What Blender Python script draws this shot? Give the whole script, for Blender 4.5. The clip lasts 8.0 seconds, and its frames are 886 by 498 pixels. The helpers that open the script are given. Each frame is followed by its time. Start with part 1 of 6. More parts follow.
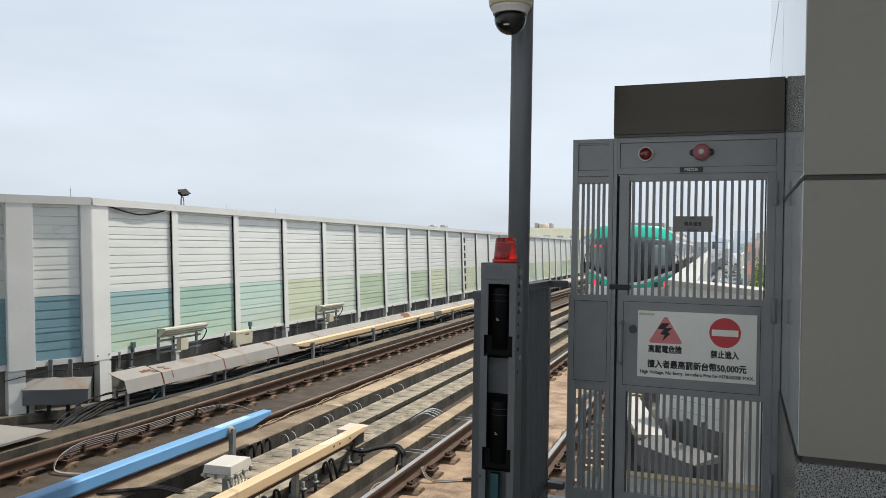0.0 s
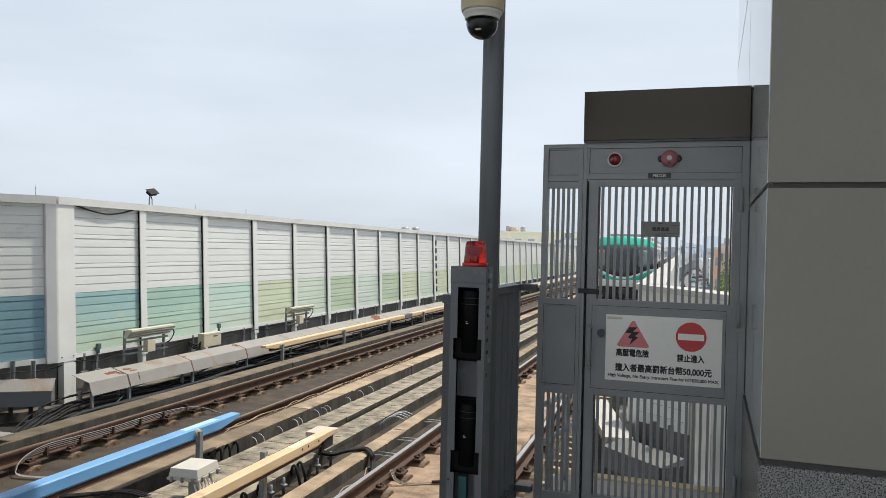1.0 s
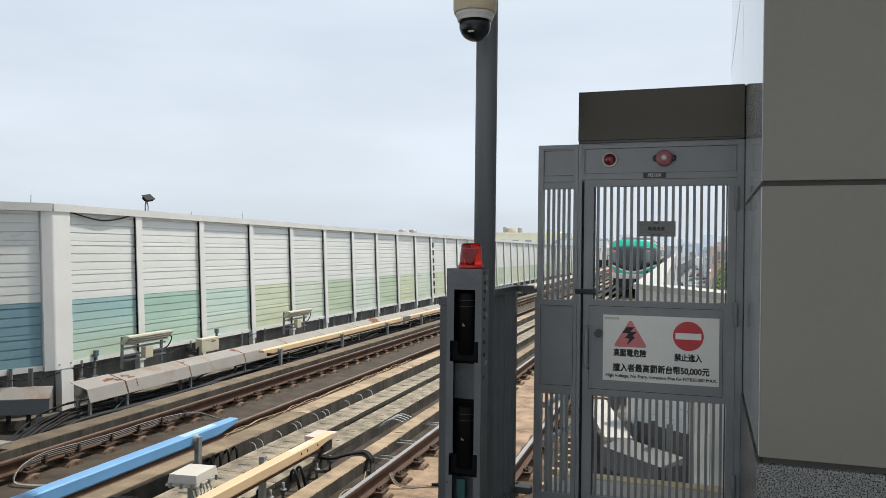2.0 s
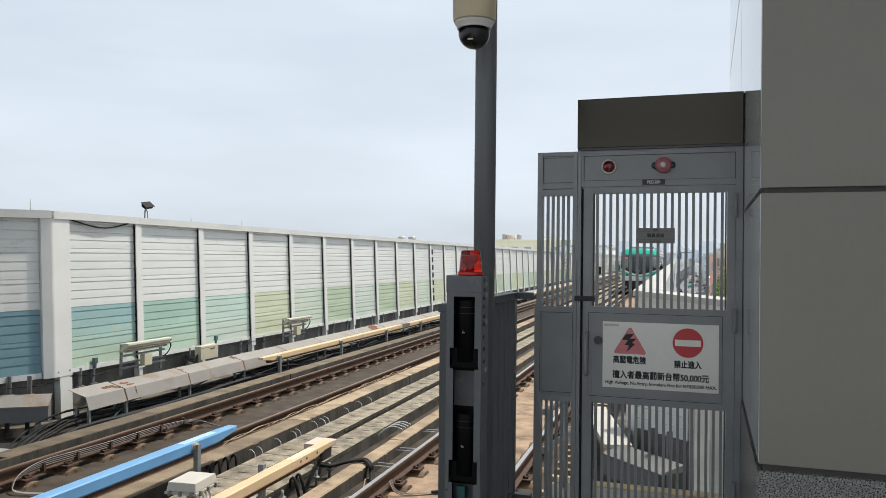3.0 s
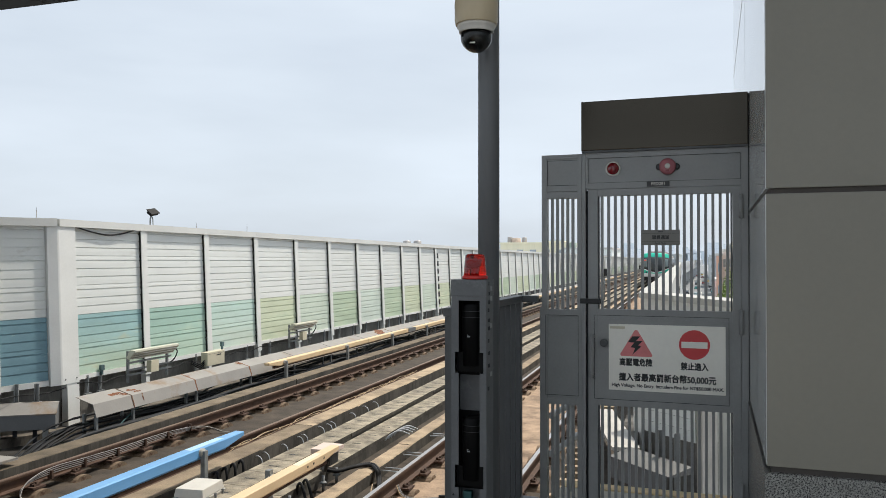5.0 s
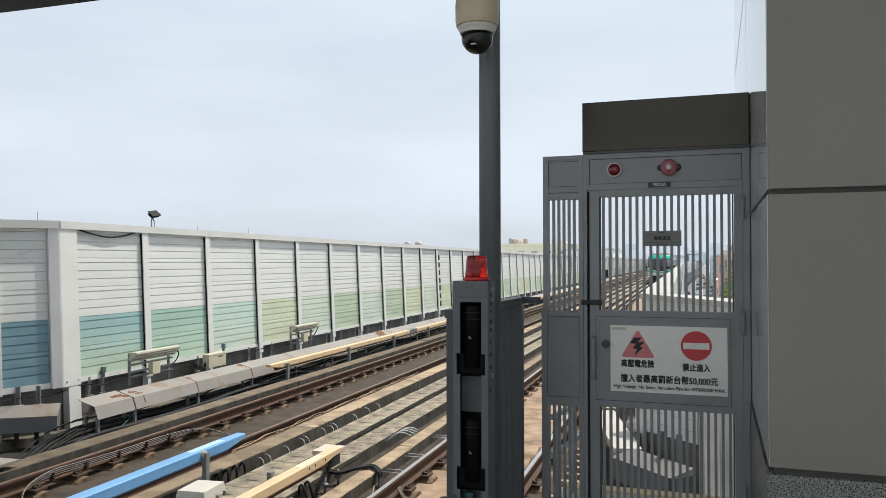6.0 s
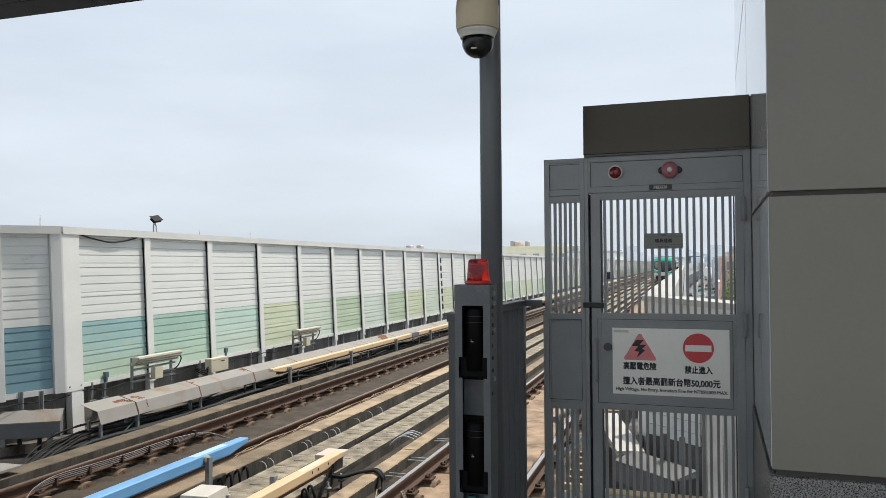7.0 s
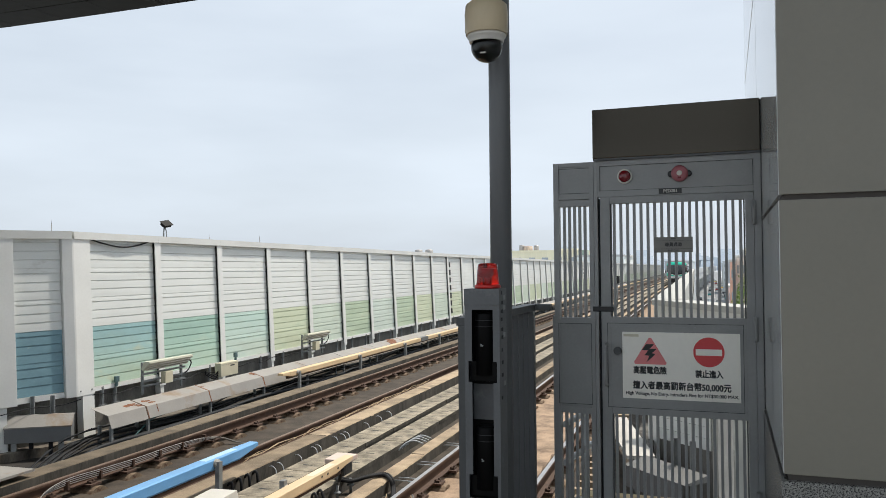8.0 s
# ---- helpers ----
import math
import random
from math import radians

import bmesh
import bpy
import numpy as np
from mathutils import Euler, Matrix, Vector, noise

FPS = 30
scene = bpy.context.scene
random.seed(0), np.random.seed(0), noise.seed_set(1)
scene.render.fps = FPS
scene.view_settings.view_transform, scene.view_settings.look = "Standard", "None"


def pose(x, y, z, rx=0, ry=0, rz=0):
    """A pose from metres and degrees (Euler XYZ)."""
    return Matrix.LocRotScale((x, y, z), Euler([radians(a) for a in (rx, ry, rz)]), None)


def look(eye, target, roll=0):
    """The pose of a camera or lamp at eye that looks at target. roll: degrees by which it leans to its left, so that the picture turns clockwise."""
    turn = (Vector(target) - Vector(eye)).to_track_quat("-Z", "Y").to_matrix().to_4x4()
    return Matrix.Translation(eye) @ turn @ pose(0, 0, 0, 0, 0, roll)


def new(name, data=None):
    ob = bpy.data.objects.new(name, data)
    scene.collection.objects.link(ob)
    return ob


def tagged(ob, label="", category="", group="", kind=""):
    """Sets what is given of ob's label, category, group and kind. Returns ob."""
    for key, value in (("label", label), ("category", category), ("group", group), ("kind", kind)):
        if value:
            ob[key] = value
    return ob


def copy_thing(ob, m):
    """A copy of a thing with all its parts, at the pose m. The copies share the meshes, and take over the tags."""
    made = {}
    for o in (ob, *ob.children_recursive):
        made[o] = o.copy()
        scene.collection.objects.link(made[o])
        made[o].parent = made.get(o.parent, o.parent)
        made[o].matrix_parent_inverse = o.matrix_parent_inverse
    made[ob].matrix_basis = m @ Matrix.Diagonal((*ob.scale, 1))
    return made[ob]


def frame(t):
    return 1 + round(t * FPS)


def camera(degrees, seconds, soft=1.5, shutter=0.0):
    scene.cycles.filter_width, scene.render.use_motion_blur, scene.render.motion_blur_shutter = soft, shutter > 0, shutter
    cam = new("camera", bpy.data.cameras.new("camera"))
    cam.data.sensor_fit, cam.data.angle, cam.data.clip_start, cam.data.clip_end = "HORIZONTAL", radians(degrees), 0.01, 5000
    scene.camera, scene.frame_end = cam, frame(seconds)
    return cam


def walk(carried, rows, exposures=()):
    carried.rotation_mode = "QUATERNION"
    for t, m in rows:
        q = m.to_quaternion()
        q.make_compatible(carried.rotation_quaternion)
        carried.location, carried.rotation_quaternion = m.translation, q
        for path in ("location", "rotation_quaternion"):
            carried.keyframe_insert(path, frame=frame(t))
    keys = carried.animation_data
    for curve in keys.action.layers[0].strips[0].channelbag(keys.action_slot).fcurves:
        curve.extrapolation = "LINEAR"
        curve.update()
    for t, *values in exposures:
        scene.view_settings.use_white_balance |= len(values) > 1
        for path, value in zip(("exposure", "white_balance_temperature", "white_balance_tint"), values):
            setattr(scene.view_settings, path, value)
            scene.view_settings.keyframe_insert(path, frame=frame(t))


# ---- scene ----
# ---- camera and its walk ----
cam = camera(59.2, 8.0, soft=0.75)
walk(cam, [
    (0.0, look((0.038, -0.191, 1.627), (-0.681, 1.675, 1.610), 0.9)),
    (0.5, look((0.047, -0.189, 1.627), (-0.629, 1.693, 1.611), 1.3)),
    (1.0, look((0.047, -0.197, 1.630), (-0.604, 1.695, 1.621), 1.4)),
    (1.5, look((0.053, -0.188, 1.632), (-0.594, 1.704, 1.622), 0.8)),
    (3.0, look((0.053, -0.194, 1.633), (-0.590, 1.700, 1.647), 0.6)),
    (3.5, look((0.057, -0.196, 1.636), (-0.585, 1.698, 1.652), 0.4)),
    (4.0, look((0.053, -0.191, 1.633), (-0.593, 1.701, 1.650), 0.6)),
    (4.5, look((0.056, -0.188, 1.634), (-0.595, 1.703, 1.655), 0.3)),
    (6.0, look((0.054, -0.183, 1.635), (-0.605, 1.706, 1.662), -0.1)),
    (6.5, look((0.054, -0.185, 1.635), (-0.607, 1.703, 1.667), -0.1)),
    (7.0, look((0.057, -0.190, 1.638), (-0.606, 1.697, 1.673), -0.4)),
    (7.5, look((0.060, -0.187, 1.639), (-0.613, 1.697, 1.674), -0.5)),
    (8.0, look((0.055, -0.194, 1.638), (-0.629, 1.685, 1.684), -0.5)),
])

# ---- world, sun, exposure ----
SUN_EL, SUN_AZ = 60.0, 30.0     # degrees; azimuth from +y towards +x
scene.view_settings.exposure = 0.0


def make_world():
    w = bpy.data.worlds.new("hazy_sky")
    scene.world = w
    w.use_nodes = True
    nt = w.node_tree
    nt.nodes.clear()
    n = nt.nodes.new
    out, bg = n("ShaderNodeOutputWorld"), n("ShaderNodeBackground")
    sky = n("ShaderNodeTexSky")
    sky.sky_type, sky.sun_disc = "NISHITA", False
    sky.sun_elevation, sky.sun_rotation = radians(SUN_EL), radians(SUN_AZ)
    sky.air_density, sky.dust_density, sky.ozone_density, sky.altitude = 1.0, 4.0, 1.0, 0
    # thin high cloud: the sky's own colour pulled towards white in soft streaks
    tc, mp = n("ShaderNodeTexCoord"), n("ShaderNodeMapping")
    mp.inputs["Scale"].default_value = (1.2, 1.2, 5.0)
    nz = n("ShaderNodeTexNoise")
    nz.inputs["Scale"].default_value, nz.inputs["Detail"].default_value, nz.inputs["Roughness"].default_value = 1.6, 5.0, 0.5
    rp = n("ShaderNodeMapRange")
    rp.inputs["From Min"].default_value, rp.inputs["From Max"].default_value = 0.35, 0.75
    rp.inputs["To Min"].default_value, rp.inputs["To Max"].default_value = 0.74, 1.0
    mix = n("ShaderNodeMix")
    mix.data_type = "RGBA"
    mix.inputs["B"].default_value = (8.0, 8.9, 9.9, 1)
    nt.links.new(tc.outputs["Generated"], mp.inputs["Vector"])
    nt.links.new(mp.outputs["Vector"], nz.inputs["Vector"])
    nt.links.new(nz.outputs["Fac"], rp.inputs["Value"])
    nt.links.new(rp.outputs["Result"], mix.inputs["Factor"])
    nt.links.new(sky.outputs["Color"], mix.inputs["A"])
    nt.links.new(mix.outputs["Result"], bg.inputs["Color"])
    bg.inputs["Strength"].default_value = 0.10
    nt.links.new(bg.outputs["Background"], out.inputs["Surface"])


make_world()
sun_data = bpy.data.lights.new("sun", "SUN")
sun_data.energy, sun_data.angle, sun_data.color = 4.3, radians(1.2), (1.0, 0.94, 0.84)
sun = new("sun", sun_data)
_d = Vector((math.sin(radians(SUN_AZ)) * math.cos(radians(SUN_EL)), math.cos(radians(SUN_AZ)) * math.cos(radians(SUN_EL)), math.sin(radians(SUN_EL))))
sun.matrix_world = look(_d * 60, (0, 0, 0))


# ---- materials ----
def mat(name, color, rough=0.6, metal=0.0, var=0.15, scale=6.0, grain=60.0, bump=0.0, stain=None, stain_amt=0.0, stain_scale=1.5,
        stretch=(1, 1, 1), per_object=0.0, emit=0.0, coat=0.0, spec=0.5, per_island=0.0, stain_soft=0.12, low=None, low_z=(0.0, 1.0)):
    """Principled surface with variation at two scales, optional stains and relief."""
    m = bpy.data.materials.new(name)
    m.use_nodes = True
    nt = m.node_tree
    b = nt.nodes["Principled BSDF"]
    n, link = nt.nodes.new, nt.links.new
    tc, mp = n("ShaderNodeTexCoord"), n("ShaderNodeMapping")
    mp.inputs["Scale"].default_value = stretch
    link(tc.outputs["Object"], mp.inputs["Vector"])
    big, fine = n("ShaderNodeTexNoise"), n("ShaderNodeTexNoise")
    big.inputs["Scale"].default_value, big.inputs["Detail"].default_value = scale, 5
    fine.inputs["Scale"].default_value, fine.inputs["Detail"].default_value = grain, 3
    link(mp.outputs["Vector"], big.inputs["Vector"])
    link(mp.outputs["Vector"], fine.inputs["Vector"])
    add = n("ShaderNodeMath")
    add.operation = "MULTIPLY_ADD"
    link(fine.outputs["Fac"], add.inputs[0])
    add.inputs[1].default_value = 0.45
    link(big.outputs["Fac"], add.inputs[2])
    rng = n("ShaderNodeMapRange")
    rng.inputs["From Min"].default_value, rng.inputs["From Max"].default_value = 0.45, 1.0
    rng.inputs["To Min"].default_value, rng.inputs["To Max"].default_value = 1 - var, 1 + var
    link(add.outputs[0], rng.inputs["Value"])
    value = rng.outputs["Result"]
    if per_object or per_island:
        src = n("ShaderNodeObjectInfo") if per_object else n("ShaderNodeNewGeometry")
        amount = per_object or per_island
        r2 = n("ShaderNodeMapRange")
        r2.inputs["To Min"].default_value, r2.inputs["To Max"].default_value = 1 - amount, 1 + amount
        link(src.outputs["Random" if per_object else "Random Per Island"], r2.inputs["Value"])
        mul = n("ShaderNodeMath")
        mul.operation = "MULTIPLY"
        link(value, mul.inputs[0])
        link(r2.outputs["Result"], mul.inputs[1])
        value = mul.outputs[0]
    sc = n("ShaderNodeVectorMath")
    sc.operation = "SCALE"
    sc.inputs[0].default_value = color[:3]
    if low:
        # a painted field that runs from one colour at its foot to another at its head, with a ragged edge
        sep, wob = n("ShaderNodeSeparateXYZ"), n("ShaderNodeMath")
        link(tc.outputs["Object"], sep.inputs["Vector"])
        wob.operation = "MULTIPLY_ADD"
        link(big.outputs["Fac"], wob.inputs[0])
        wob.inputs[1].default_value = 0.7
        link(sep.outputs["Z"], wob.inputs[2])
        gr, gm = n("ShaderNodeMapRange"), n("ShaderNodeMix")
        gr.inputs["From Min"].default_value, gr.inputs["From Max"].default_value = low_z[0] + 0.35, low_z[1] + 0.35
        link(wob.outputs[0], gr.inputs["Value"])
        gm.data_type = "RGBA"
        link(gr.outputs["Result"], gm.inputs["Factor"])
        gm.inputs["A"].default_value, gm.inputs["B"].default_value = (*low, 1), (*color[:3], 1)
        link(gm.outputs["Result"], sc.inputs[0])
    link(value, sc.inputs["Scale"])
    col = sc.outputs["Vector"]
    if stain:
        st = n("ShaderNodeTexNoise")
        st.inputs["Scale"].default_value, st.inputs["Detail"].default_value, st.inputs["Roughness"].default_value = stain_scale, 8, 0.65
        link(mp.outputs["Vector"], st.inputs["Vector"])
        sr = n("ShaderNodeMapRange")
        sr.inputs["From Min"].default_value, sr.inputs["From Max"].default_value = 0.62 - stain_amt * 0.3, 0.62 - stain_amt * 0.3 + stain_soft
        link(st.outputs["Fac"], sr.inputs["Value"])
        mx = n("ShaderNodeMix")
        mx.data_type = "RGBA"
        link(sr.outputs["Result"], mx.inputs["Factor"])
        link(col, mx.inputs["A"])
        mx.inputs["B"].default_value = (*stain, 1)
        col = mx.outputs["Result"]
    link(col, b.inputs["Base Color"])
    b.inputs["Roughness"].default_value, b.inputs["Metallic"].default_value = rough, metal
    b.inputs["Coat Weight"].default_value = coat
    b.inputs["Specular IOR Level"].default_value = spec
    if emit:
        b.inputs["Emission Color"].default_value, b.inputs["Emission Strength"].default_value = (*color[:3], 1), emit
    if bump:
        bp = n("ShaderNodeBump")
        bp.inputs["Strength"].default_value, bp.inputs["Distance"].default_value = bump, 0.01
        link(add.outputs[0], bp.inputs["Height"])
        link(bp.outputs["Normal"], b.inputs["Normal"])
    return m


def glass(name, color, rough=0.02):
    m = bpy.data.materials.new(name)
    m.use_nodes = True
    b = m.node_tree.nodes["Principled BSDF"]
    b.inputs["Base Color"].default_value = (*color, 1)
    b.inputs["Roughness"].default_value, b.inputs["Transmission Weight"].default_value, b.inputs["IOR"].default_value = rough, 1.0, 1.45
    return m


M = dict(
    concrete_dark=mat("damp_concrete", (0.13, 0.12, 0.105), 0.9, var=0.35, scale=3, grain=40, bump=0.5, stain=(0.04, 0.037, 0.033), stain_amt=0.5, stain_scale=2.0, stretch=(1, 1, 0.35)),
    parapet=mat("grey_parapet_concrete", (0.175, 0.166, 0.148), 0.9, var=0.45, scale=2, grain=30, bump=0.4, stain=(0.10, 0.093, 0.08), stain_amt=0.3, stain_scale=1.6, stretch=(1, 1, 0.4), stain_soft=0.25),
    # near-black colour of the deck strip that stands in for shade
    deck_shade=mat("duct_shade_concrete", (0.024, 0.021, 0.018), 0.95, var=0.7, scale=4, grain=40, bump=0.9, stain=(0.013, 0.012, 0.011), stain_amt=0.45, stain_scale=2.5, stretch=(1, 1, 0.3), stain_soft=0.3),
    plinth=mat("pale_concrete", (0.31, 0.235, 0.155), 0.9, per_object=0.3, var=0.5, scale=3.0, grain=50, bump=0.7, stain=(0.13, 0.10, 0.072), stain_amt=0.27, stain_scale=1.6, stain_soft=0.2),
    slab=mat("trough_cover_concrete", (0.25, 0.215, 0.16), 0.9, var=0.7, scale=5, grain=45, bump=0.9, stain=(0.085, 0.074, 0.057), stain_amt=0.28, stain_scale=3.2, per_object=0.12, stain_soft=0.2),
    deck_tan=mat("dusty_tan_deck", (0.32, 0.225, 0.15), 0.9, var=0.5, scale=3, grain=45, bump=0.6, stain=(0.085, 0.052, 0.033), stain_amt=0.36, stain_scale=2.2, stain_soft=0.22),
    deck=mat("track_deck_concrete", (0.055, 0.042, 0.030), 0.9, var=0.6, scale=3.5, grain=45, bump=0.5, stain=(0.038, 0.028, 0.020), stain_amt=0.42, stain_scale=1.6, stain_soft=0.3),
    block=mat("rusty_bearing_block", (0.19, 0.135, 0.088), 0.9, var=0.35, scale=8, grain=60, bump=0.5, stain=(0.075, 0.035, 0.02), stain_amt=0.4, stain_scale=7, per_object=0.15),
    rust=mat("rusty_steel", (0.075, 0.042, 0.028), 0.85, 0.0, var=0.4, scale=9, grain=90, bump=0.4),
    rail_side=mat("rail_brown", (0.068, 0.033, 0.018), 0.75, 0.0, var=0.3, scale=6, grain=80, bump=0.2),
    rail_top=mat("worn_rail_top", (0.60, 0.56, 0.52), 0.3, 1.0, var=0.15, scale=4, grain=60),
    rail_top_dull=mat("dull_rail_top", (0.22, 0.15, 0.11), 0.5, 0.6, var=0.25, scale=4, grain=60),
    white_paint=mat("white_painted_steel", (0.76, 0.76, 0.73), 0.5, var=0.06, scale=1.5, grain=30, stain=(0.62, 0.60, 0.55), stain_amt=-0.1, stain_scale=1.0, stain_soft=0.3),
    cap=mat("cap_paint", (0.66, 0.66, 0.63), 0.5, var=0.08, scale=1.2, grain=30),
    grey_paint=mat("grey_painted_steel", (0.272, 0.274, 0.268), 0.42, var=0.10, scale=5, grain=70, bump=0.05, stain=(0.29, 0.287, 0.275), stain_amt=0.12, stain_scale=3),
    grey_dark=mat("dark_grey_painted_steel", (0.078, 0.081, 0.082), 0.45, var=0.12, scale=5, grain=70, bump=0.05),
    pole=mat("pole_paint", (0.118, 0.122, 0.125), 0.4, var=0.12, scale=4, grain=60, stretch=(1, 1, 0.2)),
    steel=mat("brushed_stainless", (0.056, 0.049, 0.039), 0.22, 1.0, var=0.10, scale=3, grain=160, stretch=(0.12, 1, 1)),
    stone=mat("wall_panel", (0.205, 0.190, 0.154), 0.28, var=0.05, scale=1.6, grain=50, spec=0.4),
    joint=mat("dark_sealant", (0.07, 0.06, 0.052), 0.7, var=0.1),
    duct=mat("duct_sheet", (0.28, 0.265, 0.245), 0.55, var=0.1, scale=3, grain=40, stain=(0.24, 0.17, 0.115), stain_amt=0.22, stain_scale=1.3),
    duct_grey=mat("grey_duct_sheet", (0.16, 0.163, 0.166), 0.55, var=0.1, scale=3, grain=40),
    rust_patch=mat("flaking_rust", (0.16, 0.055, 0.022), 0.9, var=0.6, scale=14, grain=80, bump=0.5, stain=(0.30, 0.22, 0.16), stain_amt=0.3, stain_scale=16),
    galv=mat("galvanised_steel", (0.32, 0.33, 0.33), 0.5, 0.7, var=0.15, scale=10, grain=60),
    yellow=mat("yellow_cover", (0.72, 0.53, 0.32), 0.45, var=0.08, scale=2, grain=40, stain=(0.45, 0.32, 0.17), stain_amt=0.05, stain_scale=3),
    yellow_pale=mat("pale_yellow_cover", (0.74, 0.66, 0.50), 0.45, var=0.08, scale=2, grain=40),
    blue=mat("blue_cover", (0.15, 0.38, 0.70), 0.35, coat=0.25, var=0.08, scale=2, grain=40),
    white_plastic=mat("white_plastic", (0.60, 0.575, 0.52), 0.5, var=0.08, scale=4, grain=40),
    beige=mat("beige_enamel", (0.62, 0.57, 0.43), 0.45, var=0.07, scale=4, grain=40),
    cable=mat("black_cable", (0.02, 0.02, 0.021), 0.65, var=0.25, spec=0.2),
    cable_grey=mat("grey_cable", (0.15, 0.143, 0.135), 0.55, var=0.15),
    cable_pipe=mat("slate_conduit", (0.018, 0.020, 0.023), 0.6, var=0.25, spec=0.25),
    black_matte=mat("matt_black_plastic", (0.004, 0.004, 0.004), 0.5, var=0.1, spec=0.1),
    floor_tile=mat("pale_platform_floor", (0.56, 0.54, 0.50), 0.5, var=0.12, scale=2, grain=60),
    black=mat("black_plastic", (0.012, 0.012, 0.013), 0.35, var=0.15),
    void=mat("dark_recess", (0.02, 0.022, 0.024), 0.7, var=0.15),
)
M.update(
    walk=mat("walkway_concrete", (0.58, 0.55, 0.48), 0.85, var=0.15, scale=3, grain=40, bump=0.3),
    strip=mat("faded_yellow_paint", (0.80, 0.62, 0.33), 0.7, var=0.2, scale=8, grain=50),
    # polished side panels, sky light and reflection lifted into a paler base colour
    stone_gloss_lit=mat("lit_polished_panel", (0.70, 0.70, 0.68), 0.05, var=0.04, scale=1.6, grain=50, spec=0.4, coat=0.05),
    granite=mat("speckled_granite", (0.22, 0.215, 0.198), 0.22, var=0.4, scale=90, grain=260, stain=(0.028, 0.028, 0.027), stain_amt=0.38, stain_scale=150, stain_soft=0.04),
    soffit=mat("dark_soffit", (0.03, 0.031, 0.03), 0.75, var=0.1, spec=0.08),
    panel_white=mat("white_rib_panel", (0.72, 0.735, 0.705), 0.5, var=0.05, scale=1.2, grain=25, per_object=0.03, stain=(0.52, 0.51, 0.46), stain_amt=0.06, stain_scale=1.0, stretch=(1, 1, 3)),
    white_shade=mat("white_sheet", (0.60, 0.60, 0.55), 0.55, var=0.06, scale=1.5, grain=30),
    mural_blue=mat("mural_blue", (0.19, 0.33, 0.385), 0.55, var=0.10, scale=1.6, grain=20, stain=(0.568, 0.642, 0.519), stain_amt=0.02, stain_scale=1.8, stretch=(1, 1, 3)),
    mural_a=mat("mural_blue_green", (0.30, 0.47, 0.475), 0.55, low=(0.50, 0.62, 0.49), low_z=(-0.35, 0.45), var=0.12, scale=1.4, grain=20, stain=(0.580, 0.556, 0.346), stain_amt=0.10, stain_scale=1.1, stretch=(1, 0.6, 2.2), stain_soft=0.2),
    mural_b=mat("mural_teal", (0.37, 0.54, 0.46), 0.55, low=(0.52, 0.66, 0.53), low_z=(-0.4, 0.3), var=0.10, scale=1.4, grain=20, stain=(0.532, 0.655, 0.519), stain_amt=0.25, stain_scale=1.0, stretch=(1, 0.6, 2.5), stain_soft=0.25),
    mural_c=mat("mural_pale_teal", (0.52, 0.67, 0.60), 0.55, low=(0.60, 0.68, 0.58), low_z=(-0.4, 0.4), var=0.08, scale=1.4, grain=20, stain=(0.494, 0.593, 0.544), stain_amt=0.3, stain_scale=0.9, stretch=(1, 0.6, 2.5), stain_soft=0.25),
    mural_c2=mat("mural_pale_grey_green", (0.593, 0.667, 0.593), 0.55, var=0.08, scale=1.4, grain=20),
    mural_d=mat("mural_yellow_green", (0.593, 0.642, 0.470), 0.55, var=0.10, scale=1.4, grain=20, stain=(0.470, 0.556, 0.408), stain_amt=0.3, stain_scale=1.0, stretch=(1, 0.6, 2.5), stain_soft=0.25),
    mural_e=mat("mural_pale_green", (0.580, 0.655, 0.556), 0.55, var=0.08, scale=1.4, grain=20),
    mural_f=mat("mural_green", (0.470, 0.568, 0.420), 0.55, var=0.10, scale=1.4, grain=20, stain=(0.556, 0.606, 0.457), stain_amt=0.25, stain_scale=1.0, stretch=(1, 0.6, 2.5), stain_soft=0.25),
    sign_white=mat("sign_white", (0.87, 0.84, 0.755), 0.4, var=0.04, scale=4, grain=40),
    sign_pink=mat("sign_faded_red", (0.72, 0.22, 0.22), 0.45, var=0.08, scale=10, grain=50),
    sign_red=mat("sign_red", (0.62, 0.045, 0.05), 0.4, var=0.05, scale=6, grain=50),
    ink=mat("black_ink", (0.02, 0.02, 0.02), 0.5, var=0.05),
    ink_grey=mat("grey_ink", (0.06, 0.06, 0.06), 0.5, var=0.05),
    plate_grey=mat("grey_plate", (0.17, 0.165, 0.15), 0.4, 0.3, var=0.05, grain=80),
    red_lens_dark=mat("dark_red_lens", (0.17, 0.008, 0.012), 0.2, var=0.05, coat=0.5),
    faded_red=mat("faded_red_plastic", (0.36, 0.115, 0.13), 0.45, var=0.08, scale=12),
    cream=mat("yellowed_cream_plastic", (0.50, 0.41, 0.27), 0.4, var=0.07, scale=5, grain=40, stretch=(1, 1, 0.3)),
    smoke_dome=glass("smoked_dome", (0.22, 0.22, 0.22)),
    red_base=mat("red_plastic", (0.50, 0.02, 0.015), 0.3, var=0.06),
    red_lens=glass("red_lens", (0.90, 0.03, 0.02), 0.08),
)
